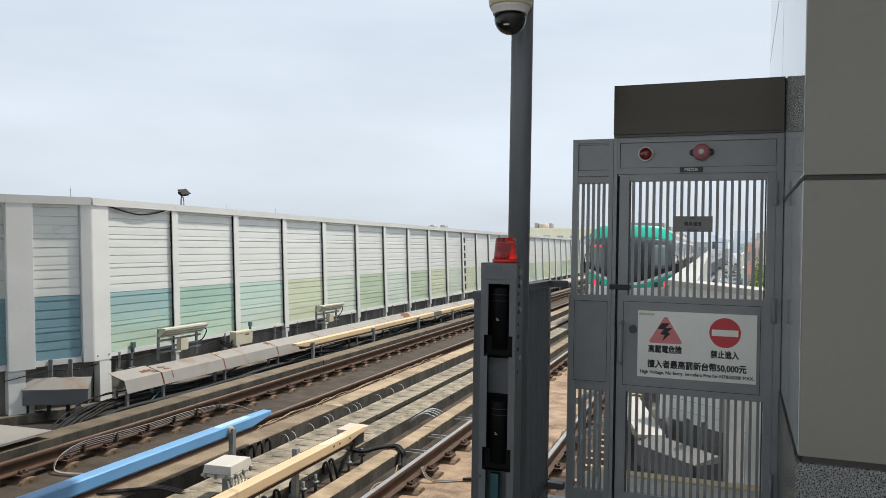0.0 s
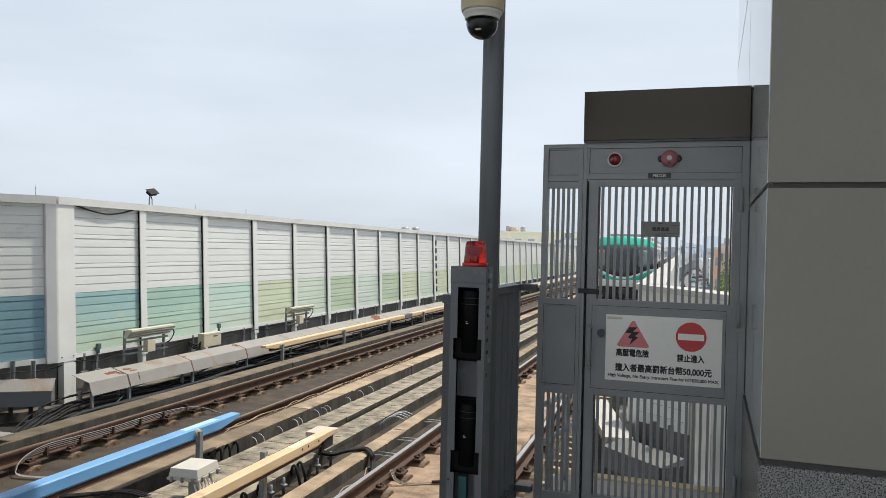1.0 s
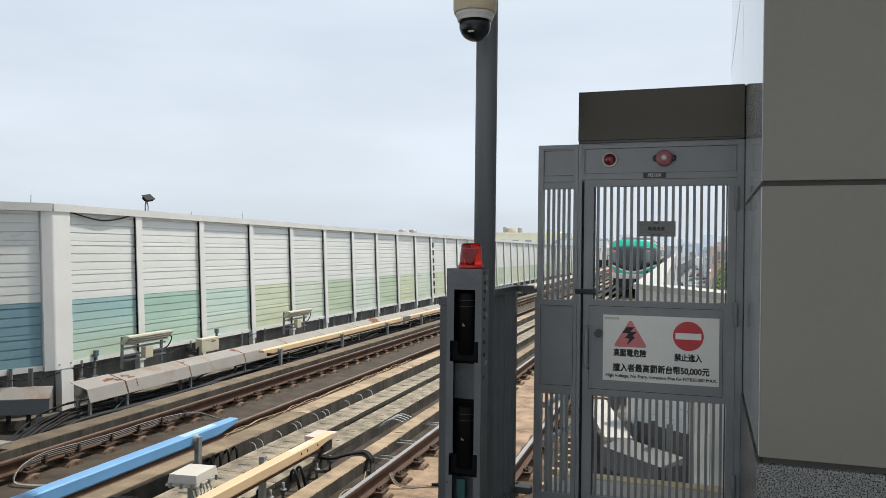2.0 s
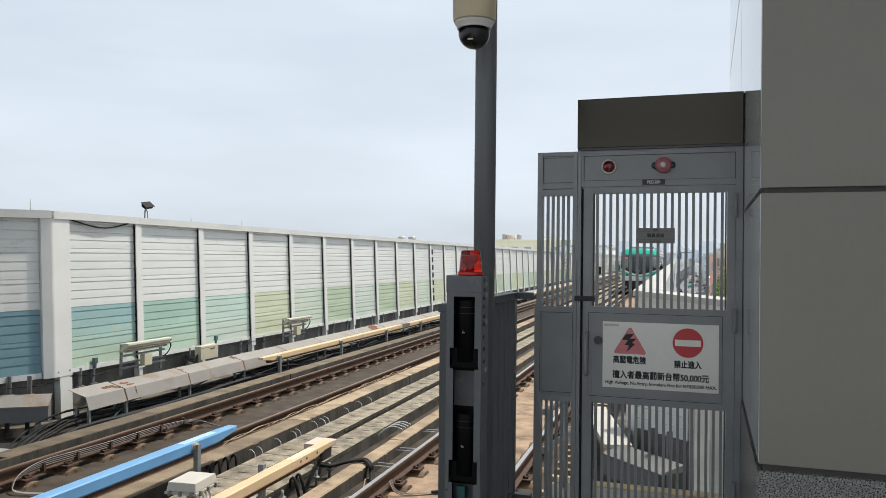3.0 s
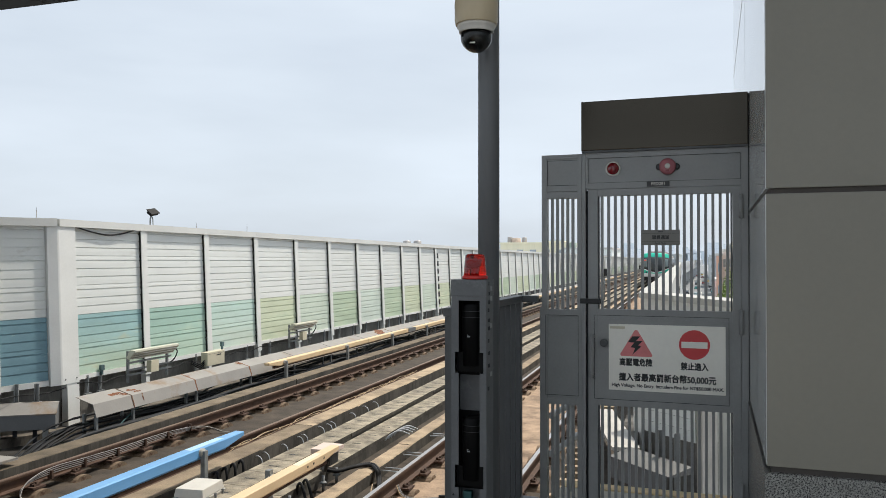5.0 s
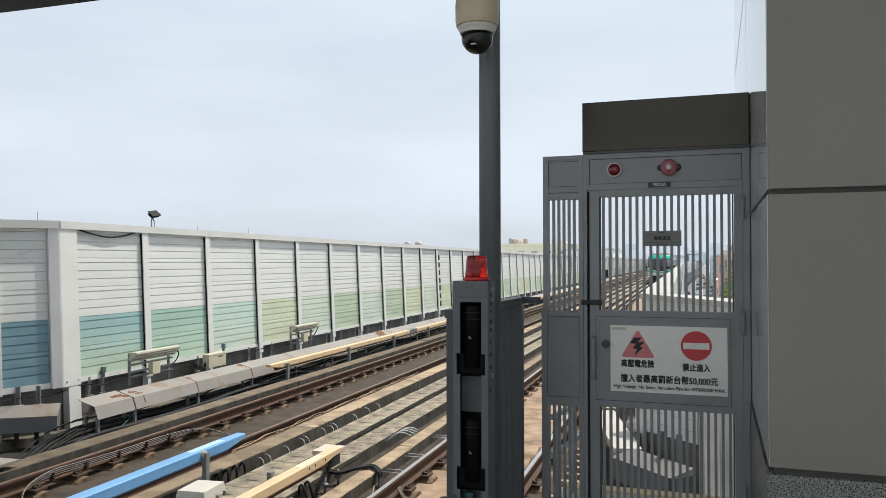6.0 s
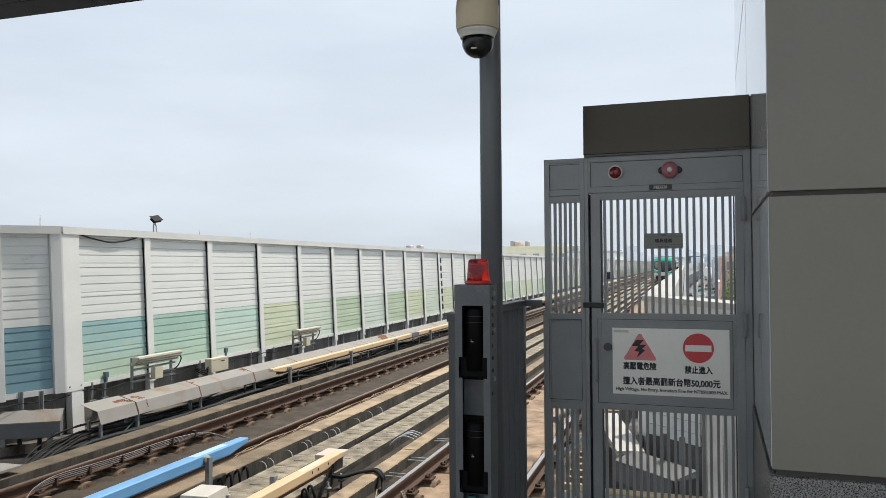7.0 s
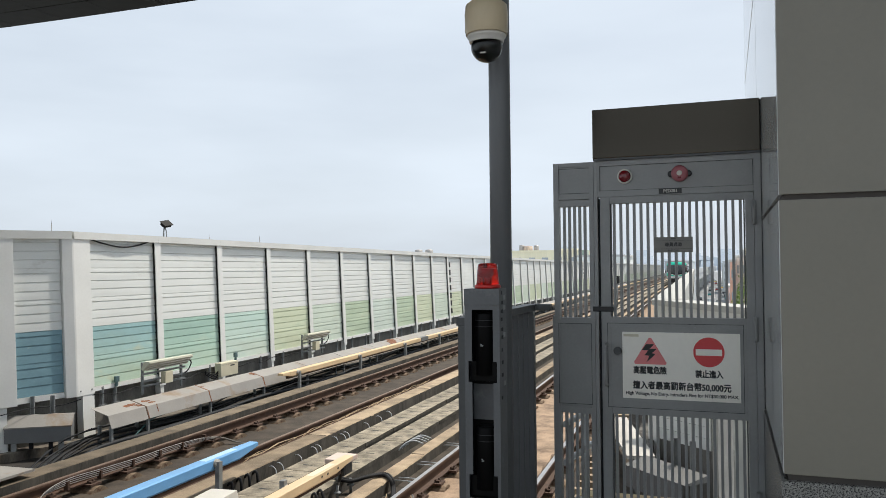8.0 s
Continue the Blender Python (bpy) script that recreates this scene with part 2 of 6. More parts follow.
M.update(
    galv_dull=mat("dull_galvanised", (0.24, 0.25, 0.25), 0.6, 0.3, var=0.2, scale=10, grain=60),
    rust_seam=mat("rusty_seam", (0.22, 0.10, 0.05), 0.85, var=0.4, scale=12, grain=60),
    lamp_cream=mat("cream_lamp_body", (0.55, 0.54, 0.44), 0.5, var=0.08, scale=4, grain=30),
    beige_grey=mat("grey_beige_plastic", (0.48, 0.46, 0.41), 0.5, var=0.08),
    cable_white=mat("white_lead", (0.46, 0.48, 0.50), 0.5, var=0.1),
    cable_lead=mat("pale_grey_lead", (0.33, 0.31, 0.29), 0.55, var=0.15),
    cable_tan=mat("tan_lead", (0.38, 0.27, 0.16), 0.6, var=0.1),
    pinkish=mat("faded_pink_plastic", (0.66, 0.52, 0.45), 0.55, var=0.08),
    train_green=mat("train_green", (0.015, 0.60, 0.40), 0.3, var=0.03, scale=1, coat=0.3),
    train_white=mat("train_white", (0.84, 0.86, 0.85), 0.35, var=0.03, scale=1, coat=0.2),
    train_glass=mat("train_glass", (0.045, 0.055, 0.06), 0.12, var=0.05, scale=1, coat=0.3),
    # paler than the windscreen: the sky seen through is put into the colour
    train_window_sky=mat("train_window_sky", (0.20, 0.25, 0.25), 0.15, var=0.08, scale=2),
    train_roof=mat("train_roof", (0.36, 0.34, 0.33), 0.6, var=0.1, scale=1),
    train_door=mat("train_door", (0.10, 0.11, 0.115), 0.4, var=0.05),
    train_blue=mat("train_blue", (0.03, 0.16, 0.55), 0.4, var=0.05),
    tail_red=mat("tail_lamp_red", (1.0, 0.05, 0.08), 0.3, emit=0.9, var=0.02),
    lamp_off=mat("dark_lamp_glass", (0.05, 0.09, 0.09), 0.1, var=0.05),
    display_red=mat("display_red", (1.0, 0.10, 0.06), 0.4, emit=0.45, var=0.3, scale=20, grain=60),
    coupler=mat("coupler_steel", (0.10, 0.10, 0.10), 0.5, 0.4, var=0.2),
    ground=mat("hazy_ground", (0.36, 0.38, 0.40), 0.95, var=0.25, scale=0.02, grain=0.2),
    asphalt=mat("grey_asphalt", (0.20, 0.21, 0.22), 0.9, var=0.2, scale=0.3, grain=3),
    # town walls and windows paled: distance haze put into their base colours
    wall_cream=mat("cream_render", (0.94, 0.87, 0.64), 0.8, var=0.08, scale=0.6, grain=5, stain=(0.60, 0.36, 0.18), stain_amt=-0.12, stain_scale=0.5, stretch=(1, 1, 0.12)),
    wall_white=mat("pale_render", (0.90, 0.93, 0.90), 0.8, var=0.08, scale=0.6, grain=5),
    wall_orange=mat("orange_render", (0.90, 0.52, 0.38), 0.8, var=0.1, scale=0.6, grain=5),
    wall_brick=mat("red_brown_render", (0.92, 0.68, 0.62), 0.85, var=0.15, scale=0.8, grain=6),
    wall_pink=mat("pink_render", (0.90, 0.82, 0.79), 0.8, var=0.1, scale=0.6, grain=5),
    wall_grey=mat("grey_concrete_render", (0.50, 0.52, 0.54), 0.85, var=0.15, scale=0.5, grain=5),
    green_sheet=mat("green_sheet_roof", (0.34, 0.42, 0.36), 0.6, var=0.1),
    roof_grey=mat("roof_edge_grey", (0.66, 0.65, 0.63), 0.8, var=0.1),
    win_dark=mat("window_glass_dark", (0.42, 0.46, 0.50), 0.15, var=0.1),
    tank=mat("steel_tank", (0.40, 0.38, 0.36), 0.45, 0.4, var=0.15),
    # skyline colours, haze mixed in as pale blue-grey
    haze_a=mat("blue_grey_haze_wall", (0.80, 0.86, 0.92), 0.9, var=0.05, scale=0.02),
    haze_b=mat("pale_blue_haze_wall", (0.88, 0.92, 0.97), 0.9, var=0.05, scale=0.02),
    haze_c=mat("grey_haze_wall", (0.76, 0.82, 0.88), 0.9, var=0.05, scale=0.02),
    wall_haze_b=mat("hazy_grey_render", (0.56, 0.60, 0.63), 0.85, var=0.06, scale=0.1),
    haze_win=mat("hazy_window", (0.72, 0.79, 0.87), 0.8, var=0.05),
    car_white=mat("white_car_paint", (0.65, 0.66, 0.67), 0.3, var=0.03),
    car_dark=mat("dark_car_paint", (0.06, 0.07, 0.08), 0.3, var=0.03),
    car_teal=mat("teal_car_paint", (0.05, 0.36, 0.36), 0.3, var=0.03),
    car_yellow=mat("yellow_car_paint", (0.70, 0.46, 0.05), 0.3, var=0.03),
    car_red=mat("red_car_paint", (0.45, 0.08, 0.06), 0.3, var=0.03),
    bark=mat("bark", (0.12, 0.09, 0.065), 0.9, var=0.3, scale=4),
    leaf=mat("leaves", (0.19, 0.27, 0.06), 0.6, var=0.2, scale=2, per_island=0.35),
)
M.update(parapet_white=mat("parapet_sheet", (0.43, 0.42, 0.375), 0.5, var=0.08, scale=0.7, grain=20, stain=(0.36, 0.35, 0.30), stain_amt=0.15, stain_scale=0.6))
# near-black for gaps: the barrier posts' cavity shade and the hood's edge
M.update(seal=mat("black_gap_fill", (0.03, 0.03, 0.028), 0.8, var=0.2))
M.update(rail_grey=mat("pale_galvanised_tube", (0.46, 0.47, 0.47), 0.45, 0.3, var=0.12, scale=8, grain=40))
M.update(
    post_paint=mat("sensor_post_paint", (0.105, 0.109, 0.112), 0.45, var=0.14, scale=7, grain=80, bump=0.05, stain=(0.17, 0.172, 0.172), stain_amt=0.12, stain_scale=5),
    teal_dull=mat("dull_teal_plastic", (0.015, 0.07, 0.07), 0.6, var=0.15),
    ledge=mat("stained_ledge_concrete", (0.15, 0.13, 0.105), 0.9, var=0.5, scale=3, grain=40, bump=0.6, stain=(0.035, 0.028, 0.022), stain_amt=0.5, stain_scale=2.6, stretch=(1, 1, 0.5), stain_soft=0.2),
    teal_grey=mat("grey_teal_plastic", (0.09, 0.15, 0.16), 0.6, var=0.15),
    # upright faces of upstands and troughs, their shade put into a darker colour
    shaded_side=mat("shaded_side_concrete", (0.066, 0.059, 0.048), 0.9, var=0.6, scale=4, grain=45, bump=0.7, stain=(0.025, 0.022, 0.018), stain_amt=0.42, stain_scale=3.0, stretch=(1, 1, 0.35), stain_soft=0.25),
    blue_pale=mat("bleached_blue", (0.42, 0.62, 0.84), 0.5, var=0.1, scale=6, grain=40),
    rust_seam_dark=mat("dark_rusty_seam", (0.06, 0.035, 0.022), 0.9, var=0.4, scale=12, grain=60),
    tank_rust=mat("rusty_tank", (0.58, 0.47, 0.39), 0.7, var=0.25, scale=2, grain=8),
    cover_pale=mat("pale_cover_sheet", (0.46, 0.435, 0.39), 0.6, var=0.12, scale=3, grain=30),
)
M.update(
    sheet_dark=mat("grey_duct_lid", (0.13, 0.128, 0.12), 0.6, var=0.15, scale=3, grain=30),
    plinth_grey=mat("brown_grey_concrete", (0.14, 0.11, 0.076), 0.9, per_object=0.2, var=0.4, scale=3.0, grain=50, bump=0.7, stain=(0.09, 0.07, 0.05), stain_amt=0.3, stain_scale=1.6, stain_soft=0.2),
)


# ---- building helpers ----
def box(bm, x0, x1, y0, y1, z0, z1, bevel=0.0):
    vs = [bm.verts.new((x, y, z)) for z in (z0, z1) for x, y in ((x0, y0), (x1, y0), (x1, y1), (x0, y1))]
    faces = [(3, 2, 1, 0), (4, 5, 6, 7), (0, 1, 5, 4), (1, 2, 6, 5), (2, 3, 7, 6), (3, 0, 4, 7)]
    fs = [bm.faces.new([vs[i] for i in f]) for f in faces]
    if bevel:
        edges = list({e for f in fs for e in f.edges})
        bmesh.ops.bevel(bm, geom=edges, offset=bevel, segments=2, profile=0.7, affect="EDGES")
    return vs


def boxes(*specs, bevel=0.0):
    bm = bmesh.new()
    for s in specs:
        box(bm, *s, bevel=bevel)
    return bm


def rod(bm, a, b, r, n=10, r2=None):
    """A closed round bar from a to b."""
    a, b = Vector(a), Vector(b)
    q = (b - a).to_track_quat("Z", "Y").to_matrix()
    r2 = r if r2 is None else r2
    rings = []
    for p, rr in ((a, r), (b, r2)):
        rings.append([bm.verts.new(p + q @ Vector((rr * math.cos(2 * math.pi * i / n), rr * math.sin(2 * math.pi * i / n), 0))) for i in range(n)])
    for i in range(n):
        f = bm.faces.new((rings[0][i], rings[0][(i + 1) % n], rings[1][(i + 1) % n], rings[1][i]))
        f.smooth = True
    bm.faces.new(rings[0][::-1])
    bm.faces.new(rings[1])


def tube(bm, pts, r, n=8):
    """A bent round bar through the points."""
    pts = [Vector(p) for p in pts]
    rings = []
    for i, p in enumerate(pts):
        d = (pts[min(i + 1, len(pts) - 1)] - pts[max(i - 1, 0)]).normalized()
        q = d.to_track_quat("Z", "Y").to_matrix()
        rings.append([bm.verts.new(p + q @ Vector((r * math.cos(2 * math.pi * k / n), r * math.sin(2 * math.pi * k / n), 0))) for k in range(n)])
    for a, b in zip(rings, rings[1:]):
        off = min(range(n), key=lambda s: (a[0].co - b[s].co).length)
        for k in range(n):
            f = bm.faces.new((a[k], a[(k + 1) % n], b[(k + 1 + off) % n], b[(k + off) % n]))
            f.smooth = True
    bm.faces.new(rings[0][::-1])
    bm.faces.new(rings[-1])


def curve_pts(pts, steps=6):
    """A smooth line through a few points."""
    pts = [Vector(p) for p in pts]
    out = []
    for i in range(len(pts) - 1):
        p0, p1, p2, p3 = pts[max(i - 1, 0)], pts[i], pts[i + 1], pts[min(i + 2, len(pts) - 1)]
        for k in range(steps):
            t = k / steps
            out.append(0.5 * ((2 * p1) + (p2 - p0) * t + (2 * p0 - 5 * p1 + 4 * p2 - p3) * t * t + (3 * p1 - p0 - 3 * p2 + p3) * t ** 3))
    out.append(pts[-1])
    return out


def lathe(bm, profile, n=24, center=(0, 0, 0)):
    """A turned body from (radius, z) pairs, about the z axis through center."""
    c = Vector(center)
    rings = [[bm.verts.new(c + Vector((r * math.cos(2 * math.pi * k / n), r * math.sin(2 * math.pi * k / n), z))) for k in range(n)] for r, z in profile]
    for a, b in zip(rings, rings[1:]):
        for k in range(n):
            f = bm.faces.new((a[k], a[(k + 1) % n], b[(k + 1) % n], b[k]))
            f.smooth = True
    bm.faces.new(rings[0][::-1])
    bm.faces.new(rings[-1])


def extrude_profile(bm, profile, y0, y1):
    """A prism along y from an (x, z) outline, counter-clockwise."""
    a = [bm.verts.new((x, y0, z)) for x, z in profile]
    b = [bm.verts.new((x, y1, z)) for x, z in profile]
    n = len(profile)
    for i in range(n):
        bm.faces.new((a[i], a[(i + 1) % n], b[(i + 1) % n], b[i]))
    bm.faces.new(a[::-1])
    bm.faces.new(b)


def mesh_of(bm, name, material):
    bmesh.ops.recalc_face_normals(bm, faces=bm.faces[:])
    me = bpy.data.meshes.new(name)
    bm.to_mesh(me)
    bm.free()
    for m in material if isinstance(material, (list, tuple)) else (material,):
        me.materials.append(m)
    return me


def part(name, bm, material, parent=None, label=""):
    """Links a bmesh as one mesh object under a thing or a part."""
    ob = new(name, mesh_of(bm, name, material))
    if parent is not None:
        ob.parent = parent
    return tagged(ob, label)


def thing(name, label, category, m=None, group="", kind=""):
    """An Empty at the base of a thing that parents its parts."""
    ob = new(name)
    ob.empty_display_size = 0.1
    if m is not None:
        ob.matrix_basis = m
    return tagged(ob, label, category, group, kind)


def solid(name, bm, material, label, category, m=None, group="", kind=""):
    """A thing that is one mesh."""
    ob = part(name, bm, material)
    if m is not None:
        ob.matrix_basis = m
    return tagged(ob, label, category, group, kind)


def piece(name, me, parent, m):
    """An alike piece on shared mesh data."""
    ob = new(name, me)
    ob.parent = parent
    ob.matrix_basis = m
    return ob


# The railway has a frame of its own: x across (0 at the near track's middle), y along, turned a little against the station.
R = pose(-2.66, 0, 0, 0, 0, 2.09) @ pose(0, 10, 0, -0.14, 0, 0) @ pose(0, -10, 0)   # and falls gently away from it
RAIL, NEAR_RAIL = -1.09, -1.10      # rail tops of the outer and the near track
DECK = -1.37      # track deck
S0, S1 = -30.0, 420.0


# ---- station: platform, wall block, canopy ----
def station():
    # unseen platform floor, coloured pale to bounce light up onto the gate
    bm = boxes((-1.12, 6.0, -14.0, 4.78, -0.35, 0.0))
    solid("floor", bm, M["floor_tile"], "grey station platform floor", "floor", kind="structure")
    walkway = solid("walkway", boxes((-0.99, 2.6, 4.78, 5.55, -0.25, -0.012)), M["walk"], "pale concrete walkway beyond the gate", "walkway", kind="structure")
    part("edge_strip", boxes((-0.99, 2.6, 5.43, 5.56, -0.27, -0.004)), M["strip"], walkway, "faded yellow edge strip")
    # the tiled wall block beside the gate: core, panels with open joints, stone skirting
    wall = solid("wall_east", boxes((0.269, 2.6, 3.168, 8.2, 0.0, 5.2)), M["joint"], "tall wall block clad in beige-grey panels", "wall", kind="structure")
    zs = [0.815, 1.89, 1.912, 3.435, 3.465, 5.19]
    for z0, z1 in zip(zs[::2], zs[1::2]):
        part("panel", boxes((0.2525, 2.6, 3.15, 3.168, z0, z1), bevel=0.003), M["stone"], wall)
        # the side facing the gate takes the paler copy with light painted in
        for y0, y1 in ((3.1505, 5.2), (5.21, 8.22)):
            part("panel", boxes((0.2505, 0.269, y0 + 0.02, y1, z0, z1), bevel=0.003), M["stone_gloss_lit"], wall)
    part("skirting", boxes((0.2425, 2.6, 3.140, 3.168, 0.0, 0.79), bevel=0.002), M["granite"], wall, "speckled grey granite skirting")
    part("skirting", boxes((0.2425, 0.269, 3.17, 8.2, 0.0, 0.79), bevel=0.002), M["granite"], wall, "speckled grey granite skirting")
    # plain walls that close the platform
    solid("wall_side", boxes((6.0, 6.3, -14.3, 8.2, -0.4, 3.0)), M["stone"], "plain station side wall", "wall", kind="structure")
    # canopy: dark soffit panels with joints, its edge beam bowed; unseen depth set to shade gate and wall
    bm = bmesh.new()
    edge = []
    for i in range(25):
        x = -14.0 + i * 0.875
        edge.append((x, 8.34 - 0.004 * (x + 6.0) ** 2 * (1 if x < -6 else 0.2)))
    for (xa, ya), (xb, yb) in zip(edge, edge[1:]):
        for k, (d0, d1) in enumerate(((0.0, 0.5), (0.515, 1.4), (1.415, 2.3), (2.315, 4.6), (4.615, 7.4))):
            vs = [bm.verts.new((x, y - d, z)) for z in (5.2, 5.32) for x, y, d in ((xa + 0.004, ya, d1), (xb - 0.004, yb, d1), (xb - 0.004, yb, d0), (xa + 0.004, ya, d0))]
            for f in ((3, 2, 1, 0), (4, 5, 6, 7), (0, 1, 5, 4), (1, 2, 6, 5), (2, 3, 7, 6), (3, 0, 4, 7)):
                bm.faces.new([vs[q] for q in f])
    solid("ceiling", bm, M["soffit"], "dark panelled station canopy soffit", "ceiling", kind="structure")
    solid("canopy_roof", boxes((-14.0, 7.0, 1.0, 7.9, 5.34, 5.6)), M["soffit"], "dark station canopy roof", "roof", kind="structure")


# ---- railway ----
WALL_U, BAY, FIRST = -7.323, 2.1, 12.586
CAP, PANEL_TOP, PANEL_SPLIT, PANEL_BOT = 2.245, 2.172, 0.649, -0.46
FLARE = -22.0     # turn of the barrier's end towards the station
MODULE = 0.516    # height of one sheet cassette of the barrier


def rib_panel(length, z0, z1, d=0.012):
    """A panel of stacked sheet cassettes, front towards +x, from y=0 to length: each has two deep grooves, a shallow step and an open joint."""
    cuts = []
    for k in range(7):
        top = -0.461 + MODULE * k
        cuts += [(top, 0.018, 0.011), (top - 0.147, 0.015, 0.009), (top - 0.292, 0.015, 0.009), (top - 0.438, 0.006, 0.005)]
    cuts = sorted(c for c in cuts if z0 + 0.02 < c[0] < z1 - 0.02)
    prof, z = [(-0.05, z0)], z0
    for c, deep, high in cuts:
        prof += [(d, z + 0.006), (d - 0.001, (z + c) / 2), (d - 0.004, c - high - 0.004), (d - deep, c - high), (d - deep, c - 0.001)]
        z = c
    prof += [(d, z + 0.006), (d - 0.003, z1), (-0.05, z1)]
    bm = bmesh.new()
    a = [bm.verts.new((x, 0.0, z)) for x, z in prof]
    b = [bm.verts.new((x, length, z)) for x, z in prof]
    m = len(prof)
    for i in range(m):
        bm.faces.new((a[i], a[(i + 1) % m], b[(i + 1) % m], b[i]))
    bm.faces.new(a[::-1])
    bm.faces.new(b)
    return bm


def cap_z(s):
    return -0.0023 * max(0.0, min(s, 54.0) - 12.6)


def noise_barrier():
    wall = thing("noise_barrier", "white ribbed noise barrier with a painted lower band beside the track", "noise barrier",
                 R @ pose(-7.245, 0, -0.5, 0, -2.63, 0) @ pose(7.245, 0, 0.5), kind="structure")   # it leans a little outwards
    # rolled steel posts: two flanges and a web, open at the sides
    bm = bmesh.new()
    box(bm, WALL_U + 0.062, WALL_U + 0.078, -0.088, 0.088, -0.62, 2.18)
    box(bm, WALL_U - 0.11, WALL_U - 0.095, -0.10, 0.10, -0.62, 2.18)
    box(bm, WALL_U - 0.096, WALL_U + 0.063, -0.012, 0.012, -0.62, 2.18)
    post = mesh_of(bm, "post", M["white_paint"])
    # dark strips at the panel ends, painted shade of the open post cavity
    seal = mesh_of(boxes((-0.045, 0.016, -0.066, -0.020, PANEL_BOT + 0.02, 2.16)), "seal", M["seal"])
    up = mesh_of(rib_panel(BAY - 0.170, PANEL_SPLIT, PANEL_TOP), "upper_panel", M["panel_white"])
    lows = [mesh_of(rib_panel(BAY - 0.170, PANEL_BOT + 0.06, PANEL_SPLIT), "painted_panel", M[k]) for k in
            ("mural_a", "mural_b", "mural_c", "mural_d", "mural_e", "mural_f", "mural_c2")]
    order = [1, 2, 3, 4, 5, 6, 5, 3, 4, 3, 6, 4]
    strip = mesh_of(boxes((WALL_U - 0.05, WALL_U + 0.03, 0.0, BAY - 0.17, PANEL_BOT - 0.015, PANEL_BOT + 0.06)), "bottom_strip", M["white_paint"])
    foot = mesh_of(boxes((WALL_U - 0.06, WALL_U + 0.06, -0.05, 0.05, -1.15, -0.62)), "post_foot", M["white_paint"])
    n = 112
    for i in range(n):
        s = FIRST + i * BAY
        dz = cap_z(s)
        piece("post", post, wall, pose(0, s, dz))
        if i < 24:
            piece("post_foot", foot, wall, pose(0.0, s, 0))
        if i < 12:
            piece("seal", seal, wall, pose(WALL_U, s, dz * 0.9))
        piece("upper_panel", up, wall, pose(WALL_U, s + 0.10, dz))
        k = order[i] if i < len(order) else (i * 7 + i // 3) % 4 + 3
        piece("painted_panel", lows[k], wall, pose(WALL_U, s + 0.10, dz))
        piece("bottom_strip", strip, wall, pose(0, s + 0.085, dz * 0.5))
    # a bay with a slotted closing strip
    for s in (31.80, 74.0):
        for k in range(7):
            part("closing_slot", boxes((WALL_U + 0.014, WALL_U + 0.03, s, s + 0.16, -0.30 + k * 0.33, -0.08 + k * 0.33)), M["void"], wall)
    # the first bay, between the corner post and the first post
    first_len = FIRST - 10.775 - 0.070
    part("upper_panel", rib_panel(first_len, PANEL_SPLIT, PANEL_TOP), M["panel_white"], wall).matrix_basis = pose(WALL_U, 10.775, 0)
    part("painted_panel", rib_panel(first_len, PANEL_BOT + 0.06, PANEL_SPLIT), M["mural_a"], wall).matrix_basis = pose(WALL_U, 10.775, 0)
    part("bottom_strip", boxes((WALL_U - 0.05, WALL_U + 0.03, 10.775, FIRST - 0.085, PANEL_BOT - 0.015, PANEL_BOT + 0.06)), M["white_paint"], wall)
    # capping lengths
    for i in range(-1, n):
        a = 10.40 if i < 0 else FIRST + i * BAY
        b = FIRST if i < 0 else a + BAY
        cap = bmesh.new()
        vs = box(cap, WALL_U - 0.14, WALL_U + 0.10, a, b - 0.004, 2.172, CAP + 0.055)
        for v in vs:
            v.co.z += cap_z(v.co.y)
        part("cap", cap, M["cap"], wall)
    # the flared end towards the station
    turn = pose(WALL_U, 10.40, 0) @ pose(0, 0, 0, 0, 0, FLARE)
    corner = bmesh.new()
    extrude = [(-7.245, 10.775), (-7.38, 10.775), (-7.48, 10.43), (-7.46, 10.27), (-7.328, 10.222), (-7.253, 10.365), (-7.245, 10.40)]
    lo = [corner.verts.new((x, y, PANEL_BOT - 0.04)) for x, y in extrude]
    hi = [corner.verts.new((x, y, 2.18)) for x, y in extrude]
    for i in range(7):
        corner.faces.new((lo[i], lo[(i + 1) % 7], hi[(i + 1) % 7], hi[i]))
    corner.faces.new(lo[::-1])
    corner.faces.new(hi)
    part("corner_post", corner, M["white_paint"], wall, "folded white corner post")
    part("post_foot", boxes((WALL_U - 0.06, WALL_U + 0.07, 10.50, 10.77, -1.21, PANEL_BOT - 0.04)), M["white_paint"], wall)
    for s in (10.45, 10.71):
        bm = bmesh.new()
        rod(bm, (-7.247, s, PANEL_BOT + 0.04), (-7.234, s, PANEL_BOT + 0.04), 0.014, 8)
        part("bolt", bm, M["galv_dull"], wall)
    def flare(name, bm, m, label=""):
        ob = part(name, bm, m, wall, label)
        ob.matrix_basis = turn
        return ob
    y = -0.185
    for k in range(5):
        ln = 0.765
        bm = rib_panel(ln, PANEL_SPLIT, PANEL_TOP)
        bmesh.ops.translate(bm, verts=bm.verts, vec=(0, y - ln, 0))
        flare("upper_panel", bm, M["panel_white"])
        bm = rib_panel(ln, PANEL_BOT + 0.06, PANEL_SPLIT)
        bmesh.ops.translate(bm, verts=bm.verts, vec=(0, y - ln, 0))
        flare("painted_panel", bm, M["mural_blue"])
        flare("bottom_strip", boxes((-0.05, 0.03, y - ln, y, PANEL_BOT - 0.03, PANEL_BOT + 0.06)), M["white_paint"])
        y -= ln
